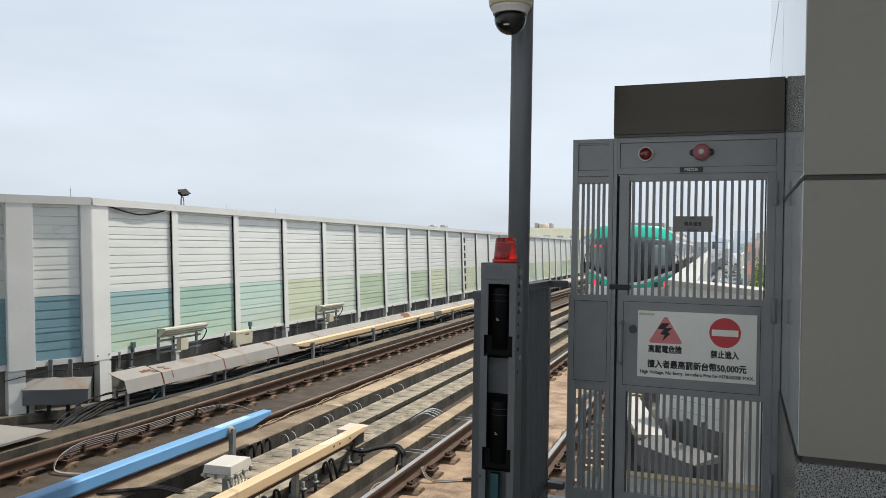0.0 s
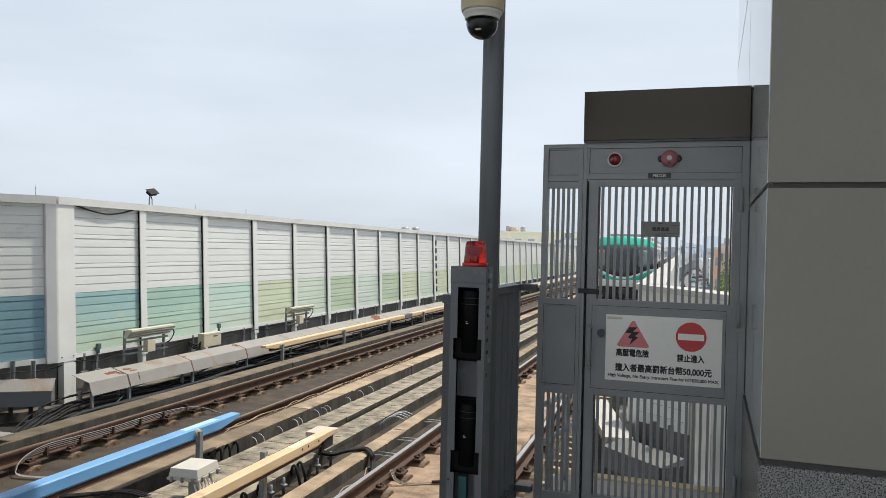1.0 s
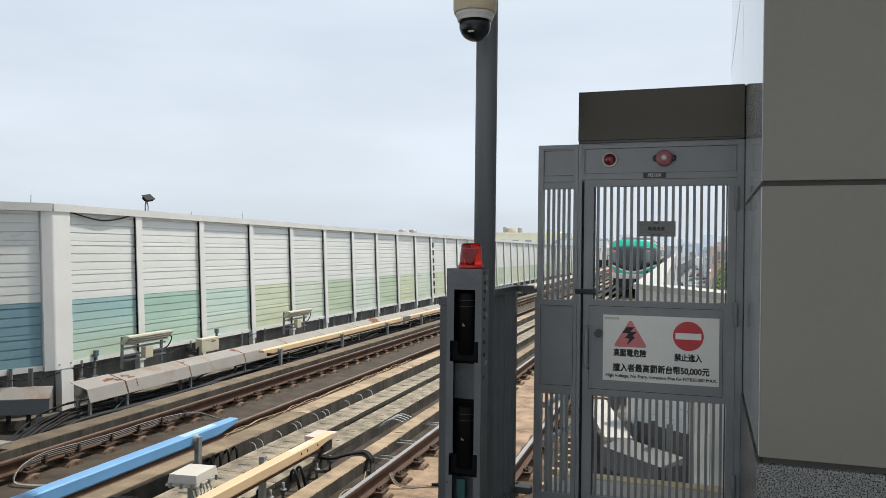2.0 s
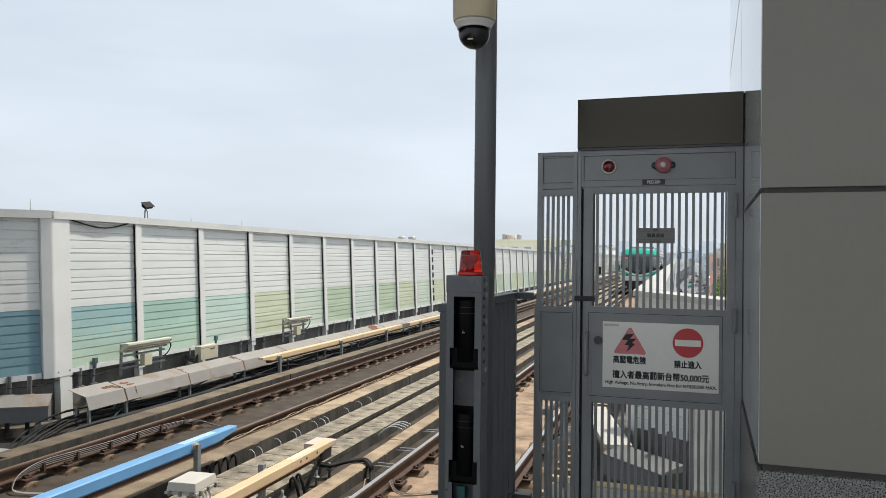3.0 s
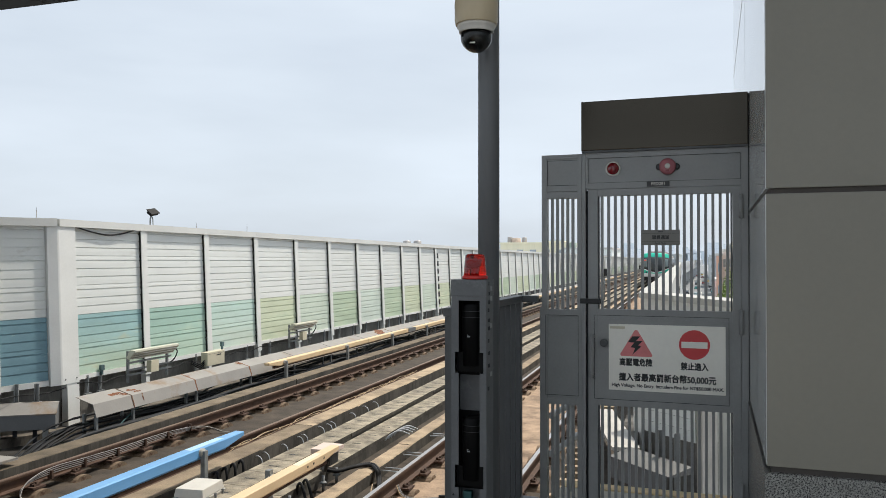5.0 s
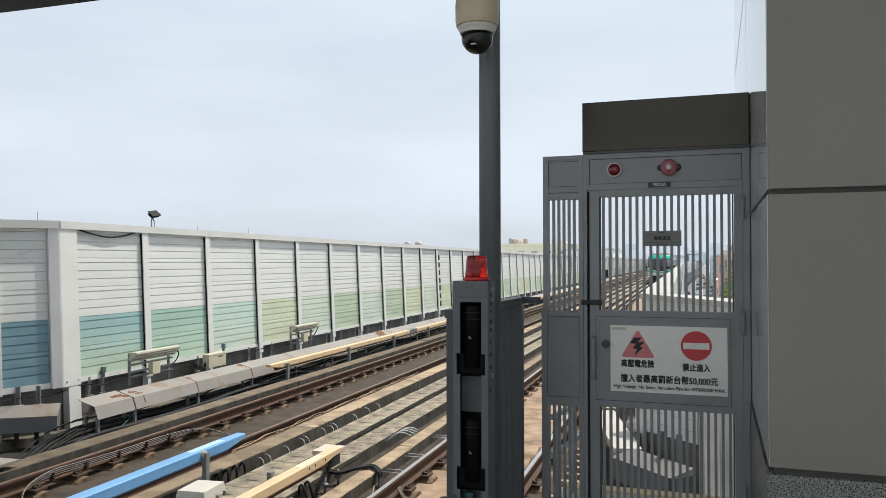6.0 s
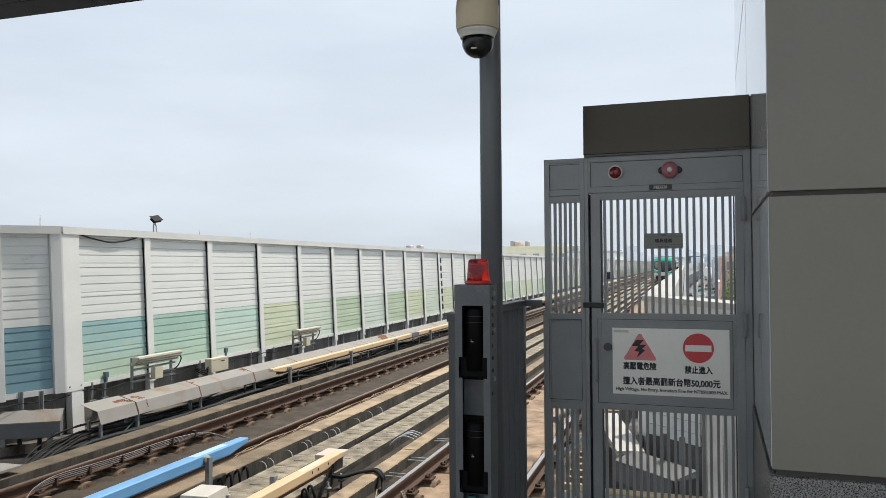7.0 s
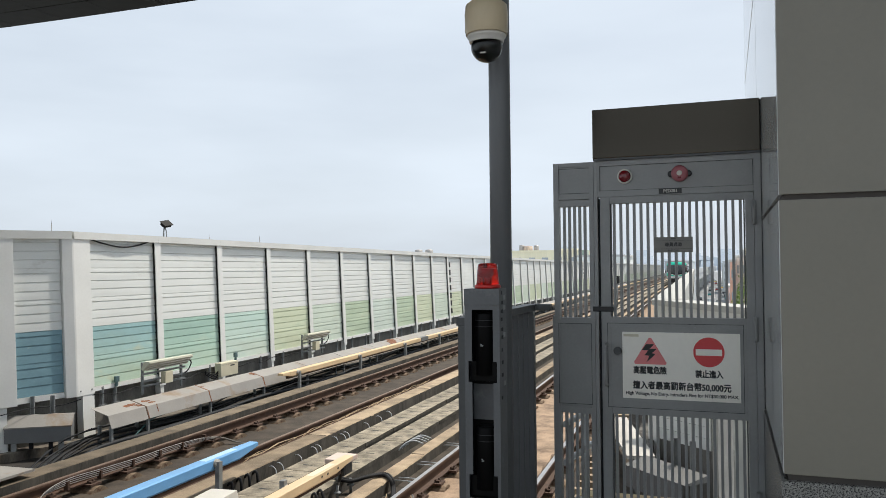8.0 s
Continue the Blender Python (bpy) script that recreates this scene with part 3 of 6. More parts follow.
        flare("post", boxes((-0.10, 0.09, y - 0.41, y, PANEL_BOT - 0.05, 2.18), bevel=0.01), M["white_paint"])
        flare("post_foot", boxes((-0.08, 0.06, y - 0.41, y - 0.15, -1.25, PANEL_BOT - 0.05)), M["white_paint"])
        flare("cap", boxes((-0.14, 0.10, y - 0.41, y + ln + (0.185 if k == 0 else 0.0) - 0.004, 2.172, CAP + 0.06)), M["cap"])
        y -= 0.41


def rail_mesh(s0, s1):
    """One running rail: head, web and foot, with its top at z = 0."""
    prof = [(-0.068, -0.172), (0.068, -0.172), (0.068, -0.158), (0.012, -0.142), (0.012, -0.045), (0.036, -0.036), (0.036, -0.008),
            (0.027, 0.0), (-0.027, 0.0), (-0.036, -0.008), (-0.036, -0.036), (-0.012, -0.045), (-0.012, -0.142), (-0.068, -0.158)]
    bm = bmesh.new()
    extrude_profile(bm, prof, s0, s1)
    return bm


def block_mesh():
    """An arched bearing block across the rail with its clips, rail top at z = 0."""
    bm = bmesh.new()
    prof = [(0.165 * math.cos(math.pi * i / 8), -0.322 + 0.115 * math.sin(math.pi * i / 8)) for i in range(9)]
    prof = [(0.166, -0.34)] + prof + [(-0.166, -0.34)]
    a = [bm.verts.new((-0.23, y, z)) for y, z in prof]
    b = [bm.verts.new((0.23, y, z)) for y, z in prof]
    n = len(prof)
    for i in range(n):
        bm.faces.new((a[i], a[(i + 1) % n], b[(i + 1) % n], b[i]))
    bm.faces.new(a[::-1])
    bm.faces.new(b)
    for f in bm.faces:
        f.material_index = 0
    k = len(bm.faces)
    box(bm, -0.17, 0.17, -0.10, 0.10, -0.20, -0.172)
    for sx in (-1, 1):
        box(bm, min(sx * 0.06, sx * 0.13), max(sx * 0.06, sx * 0.13), -0.05, 0.05, -0.172, -0.145)
        rod(bm, (sx * 0.112, 0.0, -0.16), (sx * 0.112, 0.0, -0.118), 0.014, 6)
        rod(bm, (sx * 0.075, -0.055, -0.143), (sx * 0.075, 0.055, -0.143), 0.012, 6)
    bm.faces.ensure_lookup_table()
    for f in bm.faces[k:]:
        f.material_index = 1
    return bm


def tracks():
    deck = solid("track_deck", boxes((-8.6, 2.4, S0, S1, -2.4, DECK)), M["deck"], "stained brown concrete track deck of the viaduct", "track deck", R, kind="structure")
    solid("track_bed", boxes((-1.085, 0.72, S0, S1, DECK - 0.1, DECK + 0.006)), M["deck_tan"], "dusty tan concrete bed between the near rails", "track bed", R, kind="structure")
    # black strip laid on the deck as the shade under the duct
    part("gutter", boxes((-8.59, -5.81, S0, S1, DECK - 0.05, DECK + 0.005)), M["deck_shade"], deck, "black deck strip below the cable duct, painted shade")
    mesh = mesh_of(block_mesh(), "bearing_block", [M["block"], M["rust"]])
    for u, top in ((0.0, "rail_top"), (-4.5, "rail_top_dull")):
        track = thing("railway_track", "railway track on a concrete deck, brown rails on rusty bearing blocks" if u else
                      "railway track on a concrete deck, rails with a polished running band", "railway track", R @ pose(u, 0, RAIL if u else NEAR_RAIL), group="the two tracks")
        for sx in (-0.752, 0.752):
            rail = part("rail", rail_mesh(S0, S1), M["rail_side"], track)
            rail.matrix_basis = pose(sx, 0, 0)
            band = part("running_band", boxes((-0.026, 0.028, S0, S1, -0.004, 0.0022)), M[top], rail, "polished steel running band")
            i = 0
            s = 4.9
            while s < 49.5:
                piece("bearing_block", mesh, track, pose(sx, s, 0))
                s += 0.70
            src = block_mesh()
            vs = [tuple(v.co) for v in src.verts]
            fs = [(tuple(v.index for v in f.verts), f.material_index) for f in src.faces]
            src.free()
            verts, faces, mi = [], [], []
            while s < 170:
                o = len(verts)
                verts += [(x + sx, y + s, z) for x, y, z in vs]
                for f, m in fs:
                    faces.append(tuple(o + q for q in f))
                    mi.append(m)
                s += 0.70
            me = bpy.data.meshes.new("far_blocks")
            me.from_pydata(verts, [], faces)
            me.polygons.foreach_set("material_index", mi)
            me.materials.append(M["block"])
            me.materials.append(M["rust"])
            ob = new("far_blocks", me)
            ob.parent = track
            tagged(ob, kind="stuff")


def plinth(name, u0, u1, top, label, material, joint=3.1, first=5.0):
    """A long concrete upstand cast in lengths with open joints."""
    holder = thing(name, label, "concrete upstand", R, kind="structure")
    s = first - 20.0
    i = 0
    rng = random.Random(name)
    shared = {}
    while s < 300:
        ln = joint if s < 120 else 60.0
        key = (ln, i % 3)
        if key not in shared:
            bm = bmesh.new()
            cuts = 90 if s < 60 else 2
            rings = []
            for c in range(cuts + 1):
                y = 0.006 + (ln - 0.012) * c / cuts
                chip = [rng.uniform(0, 0.003) if rng.random() < 0.93 else rng.uniform(0.006, 0.018) for _ in range(2)]
                o = [rng.uniform(-0.002, 0.002) for _ in range(4)]
                shape = [(u0 + o[0], DECK - 0.02), (u1 + o[1], DECK - 0.02), (u1 + o[1], top - 0.012 - chip[1]), (u1 - 0.010 - chip[1] * 0.8, top + o[2] * 0.5),
                         (u0 + 0.010 + chip[0] * 0.8, top + o[3] * 0.5), (u0 + o[0], top - 0.012 - chip[0])]
                rings.append([bm.verts.new((x, y, z)) for x, z in shape])
            for p, q in zip(rings, rings[1:]):
                for k in range(6):
                    bm.faces.new((p[k], p[(k + 1) % 6], q[(k + 1) % 6], q[k]))
            bm.faces.new(rings[0][::-1])
            bm.faces.new(rings[-1])
            bmesh.ops.recalc_face_normals(bm, faces=bm.faces[:])
            # all but the top faces take the darker colour that stands in for shade
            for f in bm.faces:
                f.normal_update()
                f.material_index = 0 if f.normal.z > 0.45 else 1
            shared[key] = mesh_of(bm, "upstand_length", [material, M["shaded_side"]])
        piece("upstand_length", shared[key], holder, pose(rng.uniform(-0.006, 0.006), s, rng.uniform(-0.006, 0.006), 0, 0, rng.uniform(-0.08, 0.08)))
        s += ln
        i += 1
    return holder


def cover_row(u0, u1, top):
    """A row of cable-trough covers: single concrete lids on a continuous trough."""
    row = thing("cable_trough", "concrete cable trough between the tracks, its lids weathered and chipped", "cable trough", R, kind="structure")
    part("trough", boxes((u0 + 0.006, u1 - 0.006, S0, 300, DECK - 0.02, top - 0.06)), M["shaded_side"], row, "grey concrete trough side, shade in its colour")
    rng = random.Random(int(u0 * 100))
    meshes = []
    for v in range(4):
        bm = boxes((u0, u1, 0.003, 0.597, top - 0.06, top))
        bmesh.ops.bevel(bm, geom=[e for e in bm.edges if all(q.co.z > top - 0.01 for q in e.verts)], offset=0.005, segments=1, affect="EDGES")
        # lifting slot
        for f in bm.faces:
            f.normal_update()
            # lid sides take the same painted-shade colour
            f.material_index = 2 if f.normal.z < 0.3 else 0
        slot = box(bm, (u0 + u1) / 2 - 0.085 + 0.012 * v, (u0 + u1) / 2 + 0.055 + 0.012 * v, 0.285, 0.312, top - 0.01, top + 0.002)
        for q in slot:
            for f in q.link_faces:
                f.material_index = 1
        meshes.append(mesh_of(bm, "trough_lid", [M["slab"], M["void"], M["shaded_side"]]))
    s = 2.0
    while s < 74:
        piece("trough_lid", meshes[rng.randrange(4)], row, pose(rng.uniform(-0.004, 0.004), s, rng.uniform(-0.003, 0.004)))
        s += 0.60
    tagged(part("far_lids", boxes(*[(u0, u1, 74 + k * 2.4, 76.39 + k * 2.4, top - 0.075, top) for k in range(70)]), M["slab"], row), kind="stuff")


def upstands():
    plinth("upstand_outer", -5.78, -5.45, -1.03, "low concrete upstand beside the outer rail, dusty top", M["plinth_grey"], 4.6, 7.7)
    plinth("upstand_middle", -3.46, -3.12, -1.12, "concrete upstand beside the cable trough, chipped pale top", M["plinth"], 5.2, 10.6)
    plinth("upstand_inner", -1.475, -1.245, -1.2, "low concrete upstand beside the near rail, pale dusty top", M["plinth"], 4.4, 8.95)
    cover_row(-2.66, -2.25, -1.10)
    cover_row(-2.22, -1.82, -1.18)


def parapets():
    """Concrete parapets at both edges of the viaduct."""
    holder = thing("parapet_outer", "grey concrete parapet below the noise barrier", "parapet", R, kind="structure")
    part("parapet_wall", boxes((WALL_U - 0.5, WALL_U - 0.07, 10.4, S1, -2.4, -0.49)), M["parapet"], holder)
    p = part("parapet_wall", boxes((-0.45, -0.06, -9.0, 0.05, -2.4, -0.49)), M["parapet"], holder)
    p.matrix_basis = pose(WALL_U, 10.40, 0, 0, 0, FLARE)
    # stained ledge at the parapet's foot
    part("ledge", boxes((WALL_U - 0.1, -7.13, 10.3, 60.0, DECK - 0.02, -1.215), bevel=0.008), M["ledge"], holder, "stained concrete ledge")
    q = part("ledge", boxes((-0.1, 0.20, -5.0, -0.02, DECK - 0.02, -1.22), bevel=0.008), M["ledge"], holder, "stained concrete ledge")
    q.matrix_basis = pose(WALL_U, 10.40, 0, 0, 0, FLARE)
    # low sheet parapet of the near track, flared at the station end
    near = thing("parapet_inner", "low white sheet-clad parapet with a wide flat top along the viaduct", "parapet", R, kind="structure")
    path = [(1.85, 2.43)]
    for k in range(40):
        a = 16.2 + k * 6.0
        part("coping", boxes((1.85, 2.43, a + 0.004, a + 5.996, 0.86, 0.95), bevel=0.006), M["parapet_white"], near)
        part("cladding", boxes((1.89, 2.40, a + 0.004, a + 5.996, -2.4, 0.86)), M["parapet_white"], near)
    def oblique(name, a, b, w, z0, z1, m):
        a, b = Vector(a), Vector(b)
        t = (b - a).normalized()
        nrm = Vector((t.y, -t.x)) * w
        bm = bmesh.new()
        q = [a, b, b + nrm, a + nrm]
        lo = [bm.verts.new((v.x, v.y, z0)) for v in q]
        hi = [bm.verts.new((v.x, v.y, z1)) for v in q]
        for i in range(4):
            bm.faces.new((lo[i], lo[(i + 1) % 4], hi[(i + 1) % 4], hi[i]))
        bm.faces.new(lo[::-1])
        bm.faces.new(hi)
        return part(name, bm, m, near)
    oblique("coping", (1.85, 16.2), (3.75, 12.5), -0.58, 0.84, 0.95, M["parapet_white"])
    oblique("cladding", (1.90, 16.19), (3.80, 12.49), -0.5, -2.4, 0.84, M["white_shade"])
    oblique("coping", (3.75, 12.5), (6.4, 11.2), -0.58, 0.84, 0.95, M["parapet_white"])
    oblique("cladding", (3.80, 12.49), (6.4, 11.19), -0.5, -2.4, 0.84, M["white_shade"])


# ---- the gate and what stands round it ----
def text_mesh(body, size, material, name="lettering", bold=0.0, width=None):
    cu = bpy.data.curves.new(name, "FONT")
    cu.body, cu.size, cu.align_x, cu.align_y, cu.extrude, cu.offset = body, size, "CENTER", "CENTER", 0.0006, 0.0
    ob = bpy.data.objects.new(name, cu)
    scene.collection.objects.link(ob)
    bpy.context.view_layer.update()
    me = bpy.data.meshes.new_from_object(ob.evaluated_get(bpy.context.evaluated_depsgraph_get()))
    bpy.data.objects.remove(ob)
    me.materials.clear()
    me.materials.append(material)
    # strokes thickened by joined, slightly shifted copies
    if bold:
        co = np.array([v.co[:] for v in me.vertices])
        polys = [tuple(p.vertices) for p in me.polygons]
        vs, fs = [], []
        for k in range(9):
            dx, dy = (0, 0) if k == 8 else (bold * math.cos(k * math.pi / 4), bold * math.sin(k * math.pi / 4))
            o = len(vs)
            vs += [(x + dx, y + dy, z + k * 0.00004) for x, y, z in co.tolist()]
            fs += [tuple(i + o for i in p) for p in polys]
        me = bpy.data.meshes.new(name)
        me.from_pydata(vs, [], fs)
        me.materials.append(material)
    if width:
        xs = [v.co.x for v in me.vertices]
        if xs:
            k, mid = width / (max(xs) - min(xs)), (max(xs) + min(xs)) / 2
            for v in me.vertices:
                v.co.x = (v.co.x - mid) * k
    return me


def lettering(body, size, material, parent, x, y, z, bold=0.0, width=None):
    ob = new("lettering", text_mesh(body, size, material, bold=bold, width=width))
    ob.parent = parent
    ob.matrix_basis = pose(x, y, z, 90, 0, 0)
    return ob


GY = 4.70


def gate():
    g = thing("gate", "grey steel gate with vertical bars, its leaf shut and strapped", "gate")
    P, D = M["grey_paint"], M["grey_dark"]
    # fixed frame
    part("frame_post", boxes((-0.722, -0.699, GY, GY + 0.06, 0.0, 2.29), bevel=0.003), P, g)
    part("frame_post", boxes((0.208, 0.2420, GY, GY + 0.06, 0.0, 0.80), (0.208, 0.2475, GY, GY + 0.06, 0.80, 2.29), bevel=0.003), P, g)
    part("wall_seal", boxes((0.2475, 0.2503, GY + 0.02, GY + 0.055, 0.79, 2.29)), M["grey_dark"], g)
    part("head_beam", boxes((-0.699, 0.208, GY + 0.002, GY + 0.06, 2.064, 2.102), (-0.699, 0.208, GY + 0.002, GY + 0.06, 2.257, 2.29), (-0.699, -0.685, GY + 0.002, GY + 0.06, 2.102, 2.257), bevel=0.002), P, g)
    part("head_panel", boxes((-0.685, 0.208, GY + 0.012, GY + 0.05, 2.102, 2.257)), P, g)
    # leaf
    # dark strips added behind the leaf's gaps, to block sky and read as shade
    part("door_stop", boxes((-0.699, -0.66, GY + 0.0515, GY + 0.06, 0.0, 2.06), (-0.66, 0.208, GY + 0.0515, GY + 0.06, 2.035, 2.064), (0.185, 0.208, GY + 0.0515, GY + 0.06, 0.0, 2.035)), M["void"], g)
    leaf = part("leaf", boxes((-0.684, -0.625, GY + 0.004, GY + 0.05, 0.03, 2.0625), (0.16, 0.2068, GY + 0.004, GY + 0.05, 0.03, 2.0625),
                              (-0.625, 0.16, GY + 0.005, GY + 0.05, 2.02, 2.0625), (-0.625, 0.16, GY + 0.005, GY + 0.05, 1.262, 1.320),
                              (-0.625, 0.16, GY + 0.005, GY + 0.05, 0.725, 0.775), (-0.625, 0.16, GY + 0.005, GY + 0.05, 0.03, 0.10), bevel=0.002), P, g)
    part("leaf_panel", boxes((-0.625, 0.16, GY + 0.006, GY + 0.042, 0.775, 1.262)), P, leaf)
    bar = mesh_of(boxes((-0.0085, 0.0085, GY + 0.016, GY + 0.040, 0, 1), bevel=0.0015), "bar", P)
    for k in range(19):
        x = -0.601 + k * 0.0408
        for z0, z1 in ((1.32, 2.02), (0.10, 0.725)):
            b = piece("bar", bar, leaf, Matrix.LocRotScale((x, 0, z0), None, (1, 1, z1 - z0)))
    # thin stop bars inside the openings
    for x in (-0.621, 0.154):
        for z0, z1 in ((1.32, 2.02), (0.10, 0.725)):
            part("stop_bar", boxes((x - 0.004, x + 0.004, GY + 0.022, GY + 0.046, z0, z1)), D, leaf)
    part("edge_post", boxes((-0.990, -0.9775, GY + 0.004, GY + 0.07, 0.0, 1.325), bevel=0.002), P, g)
    # narrow fixed light beside the leaf
    side = part("side_frame", boxes((-0.977, -0.943, GY, GY + 0.06, 0.0, 2.287), (-0.752, -0.7235, GY, GY + 0.06, 0.0, 2.287), (-0.943, -0.752, GY + 0.002, GY + 0.06, 2.262, 2.287),
                                    (-0.943, -0.752, GY + 0.002, GY + 0.06, 2.011, 2.052), (-0.943, -0.752, GY + 0.002, GY + 0.06, 2.055, 2.09), (-0.943, -0.752, GY + 0.002, GY + 0.06, 1.27, 1.313), (-0.943, -0.752, GY + 0.002, GY + 0.06, 0.715, 0.755),
                                    (-0.943, -0.752, GY + 0.002, GY + 0.06, 0.0, 0.09), bevel=0.002), P, g)
    part("side_panel", boxes((-0.943, -0.752, GY + 0.012, GY + 0.045, 2.09, 2.262)), P, g)
    part("side_panel", boxes((-0.943, -0.752, GY + 0.012, GY + 0.045, 0.755, 1.27)), P, g)
    for k in range(5):
        for z0, z1 in ((1.313, 2.011), (0.09, 0.715)):
            piece("bar", bar, g, Matrix.LocRotScale((-0.9125 + k * 0.0325, 0, z0), None, (1, 1, z1 - z0)))
    # stainless hood
    part("hood", boxes((-0.722, 0.246, GY - 0.025, GY + 0.30, 2.303, 2.607), bevel=0.004), M["steel"], g, "brushed stainless steel hood box")
    part("hood_filler", boxes((-0.72, 0.244, GY - 0.018, GY + 0.06, 2.2905, 2.3025)), D, g)
    # black strip added to darken the gap between hood and wall
    part("hood_seal", boxes((0.2465, 0.2503, GY - 0.01, GY + 0.28, 2.2905, 2.60)), M["seal"], g, "black strip closing the gap beside the hood")
    # shadow gaps round the sheet panels, painted as thin dark strips set proud
    for x0, x1, z0, z1, y in ((-0.685, 0.206, 2.102, 2.257, GY + 0.012), (-0.943, -0.745, 2.093, 2.252, GY + 0.012), (-0.953, -0.745, 0.773, 1.277, GY + 0.0005), (-0.648, 0.14, 0.765, 1.283, GY + 0.0035)):
        w = 0.0024
        part("panel_joint", boxes((x0, x1, y - 0.001, y + 0.001, z0, z0 + w), (x0, x1, y - 0.001, y + 0.001, z1 - w, z1), (x0, x0 + w, y - 0.0012, y + 0.001, z0, z1), (x1 - w, x1, y - 0.0012, y + 0.001, z0, z1)), M["void"], g)
    # hinges, handle, locks
    for z in (1.94, 1.26, 0.25):
        bm = bmesh.new()
        rod(bm, (0.207, GY - 0.012, z - 0.07), (0.207, GY - 0.012, z + 0.07), 0.013, 12)
        part("hinge", bm, P, leaf)
    bm = bmesh.new()
    tube(bm, curve_pts([(-0.655, GY + 0.004, 1.15), (-0.655, GY - 0.04, 1.14), (-0.655, GY - 0.045, 1.10), (-0.655, GY - 0.045, 0.95), (-0.655, GY - 0.04, 0.91), (-0.655, GY + 0.004, 0.90)], 4), 0.012, 10)
    part("pull_handle", bm, P, leaf)
    bm = bmesh.new()
    rod(bm, (-0.586, GY + 0.014, 1.113), (-0.586, GY - 0.022, 1.113), 0.024, 20)
    rod(bm, (-0.586, GY - 0.022, 1.113), (-0.586, GY - 0.027, 1.113), 0.017, 20)
    part("lock_cylinder", bm, D, leaf, "dark round lock cylinder")
    bm = bmesh.new()
    rod(bm, (-0.585, GY + 0.008, 0.930), (-0.585, GY - 0.002, 0.930), 0.017, 16)
    rod(bm, (-0.585, GY - 0.001, 0.925), (-0.585, GY - 0.005, 0.925), 0.005, 10)
    part("keyhole_cover", bm, M["grey_paint"], leaf, "round steel keyhole cover")
    part("strap", boxes((-0.735, -0.61, GY - 0.008, GY + 0.065, 1.352, 1.384), bevel=0.004), M["black"], g, "black cloth strap")

    # warning sign
    sign = thing("warning_sign", "white high-voltage warning sign on the grey gate leaf", "sign")
    part("plate", boxes((-0.558, 0.120, GY - 0.003, GY + 0.0138, 0.826, 1.230), bevel=0.0012), M["sign_white"], sign)
    y = GY - 0.0036
    bm = bmesh.new()
    def prism(outline, y0, y1, bm):
        a = [bm.verts.new((x, y0, z)) for x, z in outline]
        b = [bm.verts.new((x, y1, z)) for x, z in outline]
        for i in range(len(outline)):
            bm.faces.new((a[i], a[(i + 1) % len(outline)], b[(i + 1) % len(outline)], b[i]))
        bm.faces.new(a)
        bm.faces.new(b[::-1])
    prism([(-0.482, 1.036), (-0.304, 1.036), (-0.297, 1.047), (-0.385, 1.196), (-0.401, 1.196), (-0.489, 1.047)], y, GY - 0.002, bm)
    part("triangle", bm, M["sign_pink"], sign, "faded red warning triangle")
    bm = bmesh.new()
    prism([(-0.416, 1.158), (-0.369, 1.159), (-0.394, 1.130), (-0.354, 1.131), (-0.381, 1.105), (-0.363, 1.097), (-0.415, 1.047), (-0.398, 1.087), (-0.426, 1.091), (-0.404, 1.120), (-0.442, 1.122)], y - 0.0006, GY - 0.003, bm)
    part("lightning_bolt", bm, M["ink"], sign)
    bm = bmesh.new()
    prism([(-0.055 + 0.088 * math.cos(2 * math.pi * i / 40), 1.118 + 0.088 * math.sin(2 * math.pi * i / 40)) for i in range(40)], y, GY - 0.002, bm)
    part("disc", bm, M["sign_red"], sign, "red no-entry disc")
    part("bar", boxes((-0.129, 0.019, y - 0.0008, GY - 0.003, 1.098, 1.136)), M["sign_white"], sign, "white bar across the disc")
    part("tape", boxes((-0.55, -0.46, y, GY - 0.002, 1.202, 1.217)), M["beige"], sign, "yellowed strip of tape")
    yl = y - 0.0003
    lettering("高壓電危險", 0.048, M["ink"], sign, -0.395, yl, 0.997, 0.0019, 0.197)
    lettering("禁止進入", 0.048, M["ink"], sign, -0.055, yl, 0.985, 0.0019, 0.158)
    lettering("擅入者最高罰新台幣50,000元", 0.050, M["ink"], sign, -0.215, yl, 0.906, 0.0019, 0.565)
    lettering("High Voltage, No Entry. Intruders Fine for NT$50,000 MAX.", 0.027, M["ink"], sign, -0.215, yl, 0.858, 0.0008, 0.648)

    # staff sign on the bars
    st = thing("staff_sign", "small grey staff-only plate fixed to the gate bars", "sign")
    part("plate", boxes((-0.361, -0.136, GY + 0.006, GY + 0.016, 1.714, 1.807), bevel=0.001), M["plate_grey"], st)
    part("rule", boxes((-0.359, -0.138, GY + 0.0052, GY + 0.008, 1.7845, 1.7855), (-0.359, -0.138, GY + 0.0052, GY + 0.008, 1.7355, 1.7365)), M["ink"], st)
    part("small_writing", boxes((-0.262, -0.234, GY + 0.0052, GY + 0.008, 1.792, 1.800)), M["ink_grey"], st)
    lettering("職員通道", 0.026, M["ink"], st, -0.248, GY + 0.0055, 1.760, 0.0009, 0.10)
    lettering("Staff Only", 0.016, M["ink_grey"], st, -0.248, GY + 0.0055, 1.725, 0.0003, 0.066)
    # equipment number plate
    pl = thing("equipment_plate", "small black equipment plate with white lettering on the gate head", "sign")
    part("plate", boxes((-0.328, -0.195, GY - 0.003, GY + 0.002, 2.070, 2.101), bevel=0.001), M["black"], pl)
    lettering("PED281", 0.026, M["white_plastic"], pl, -0.2615, GY - 0.0036, 2.0855, 0.0006, 0.078)

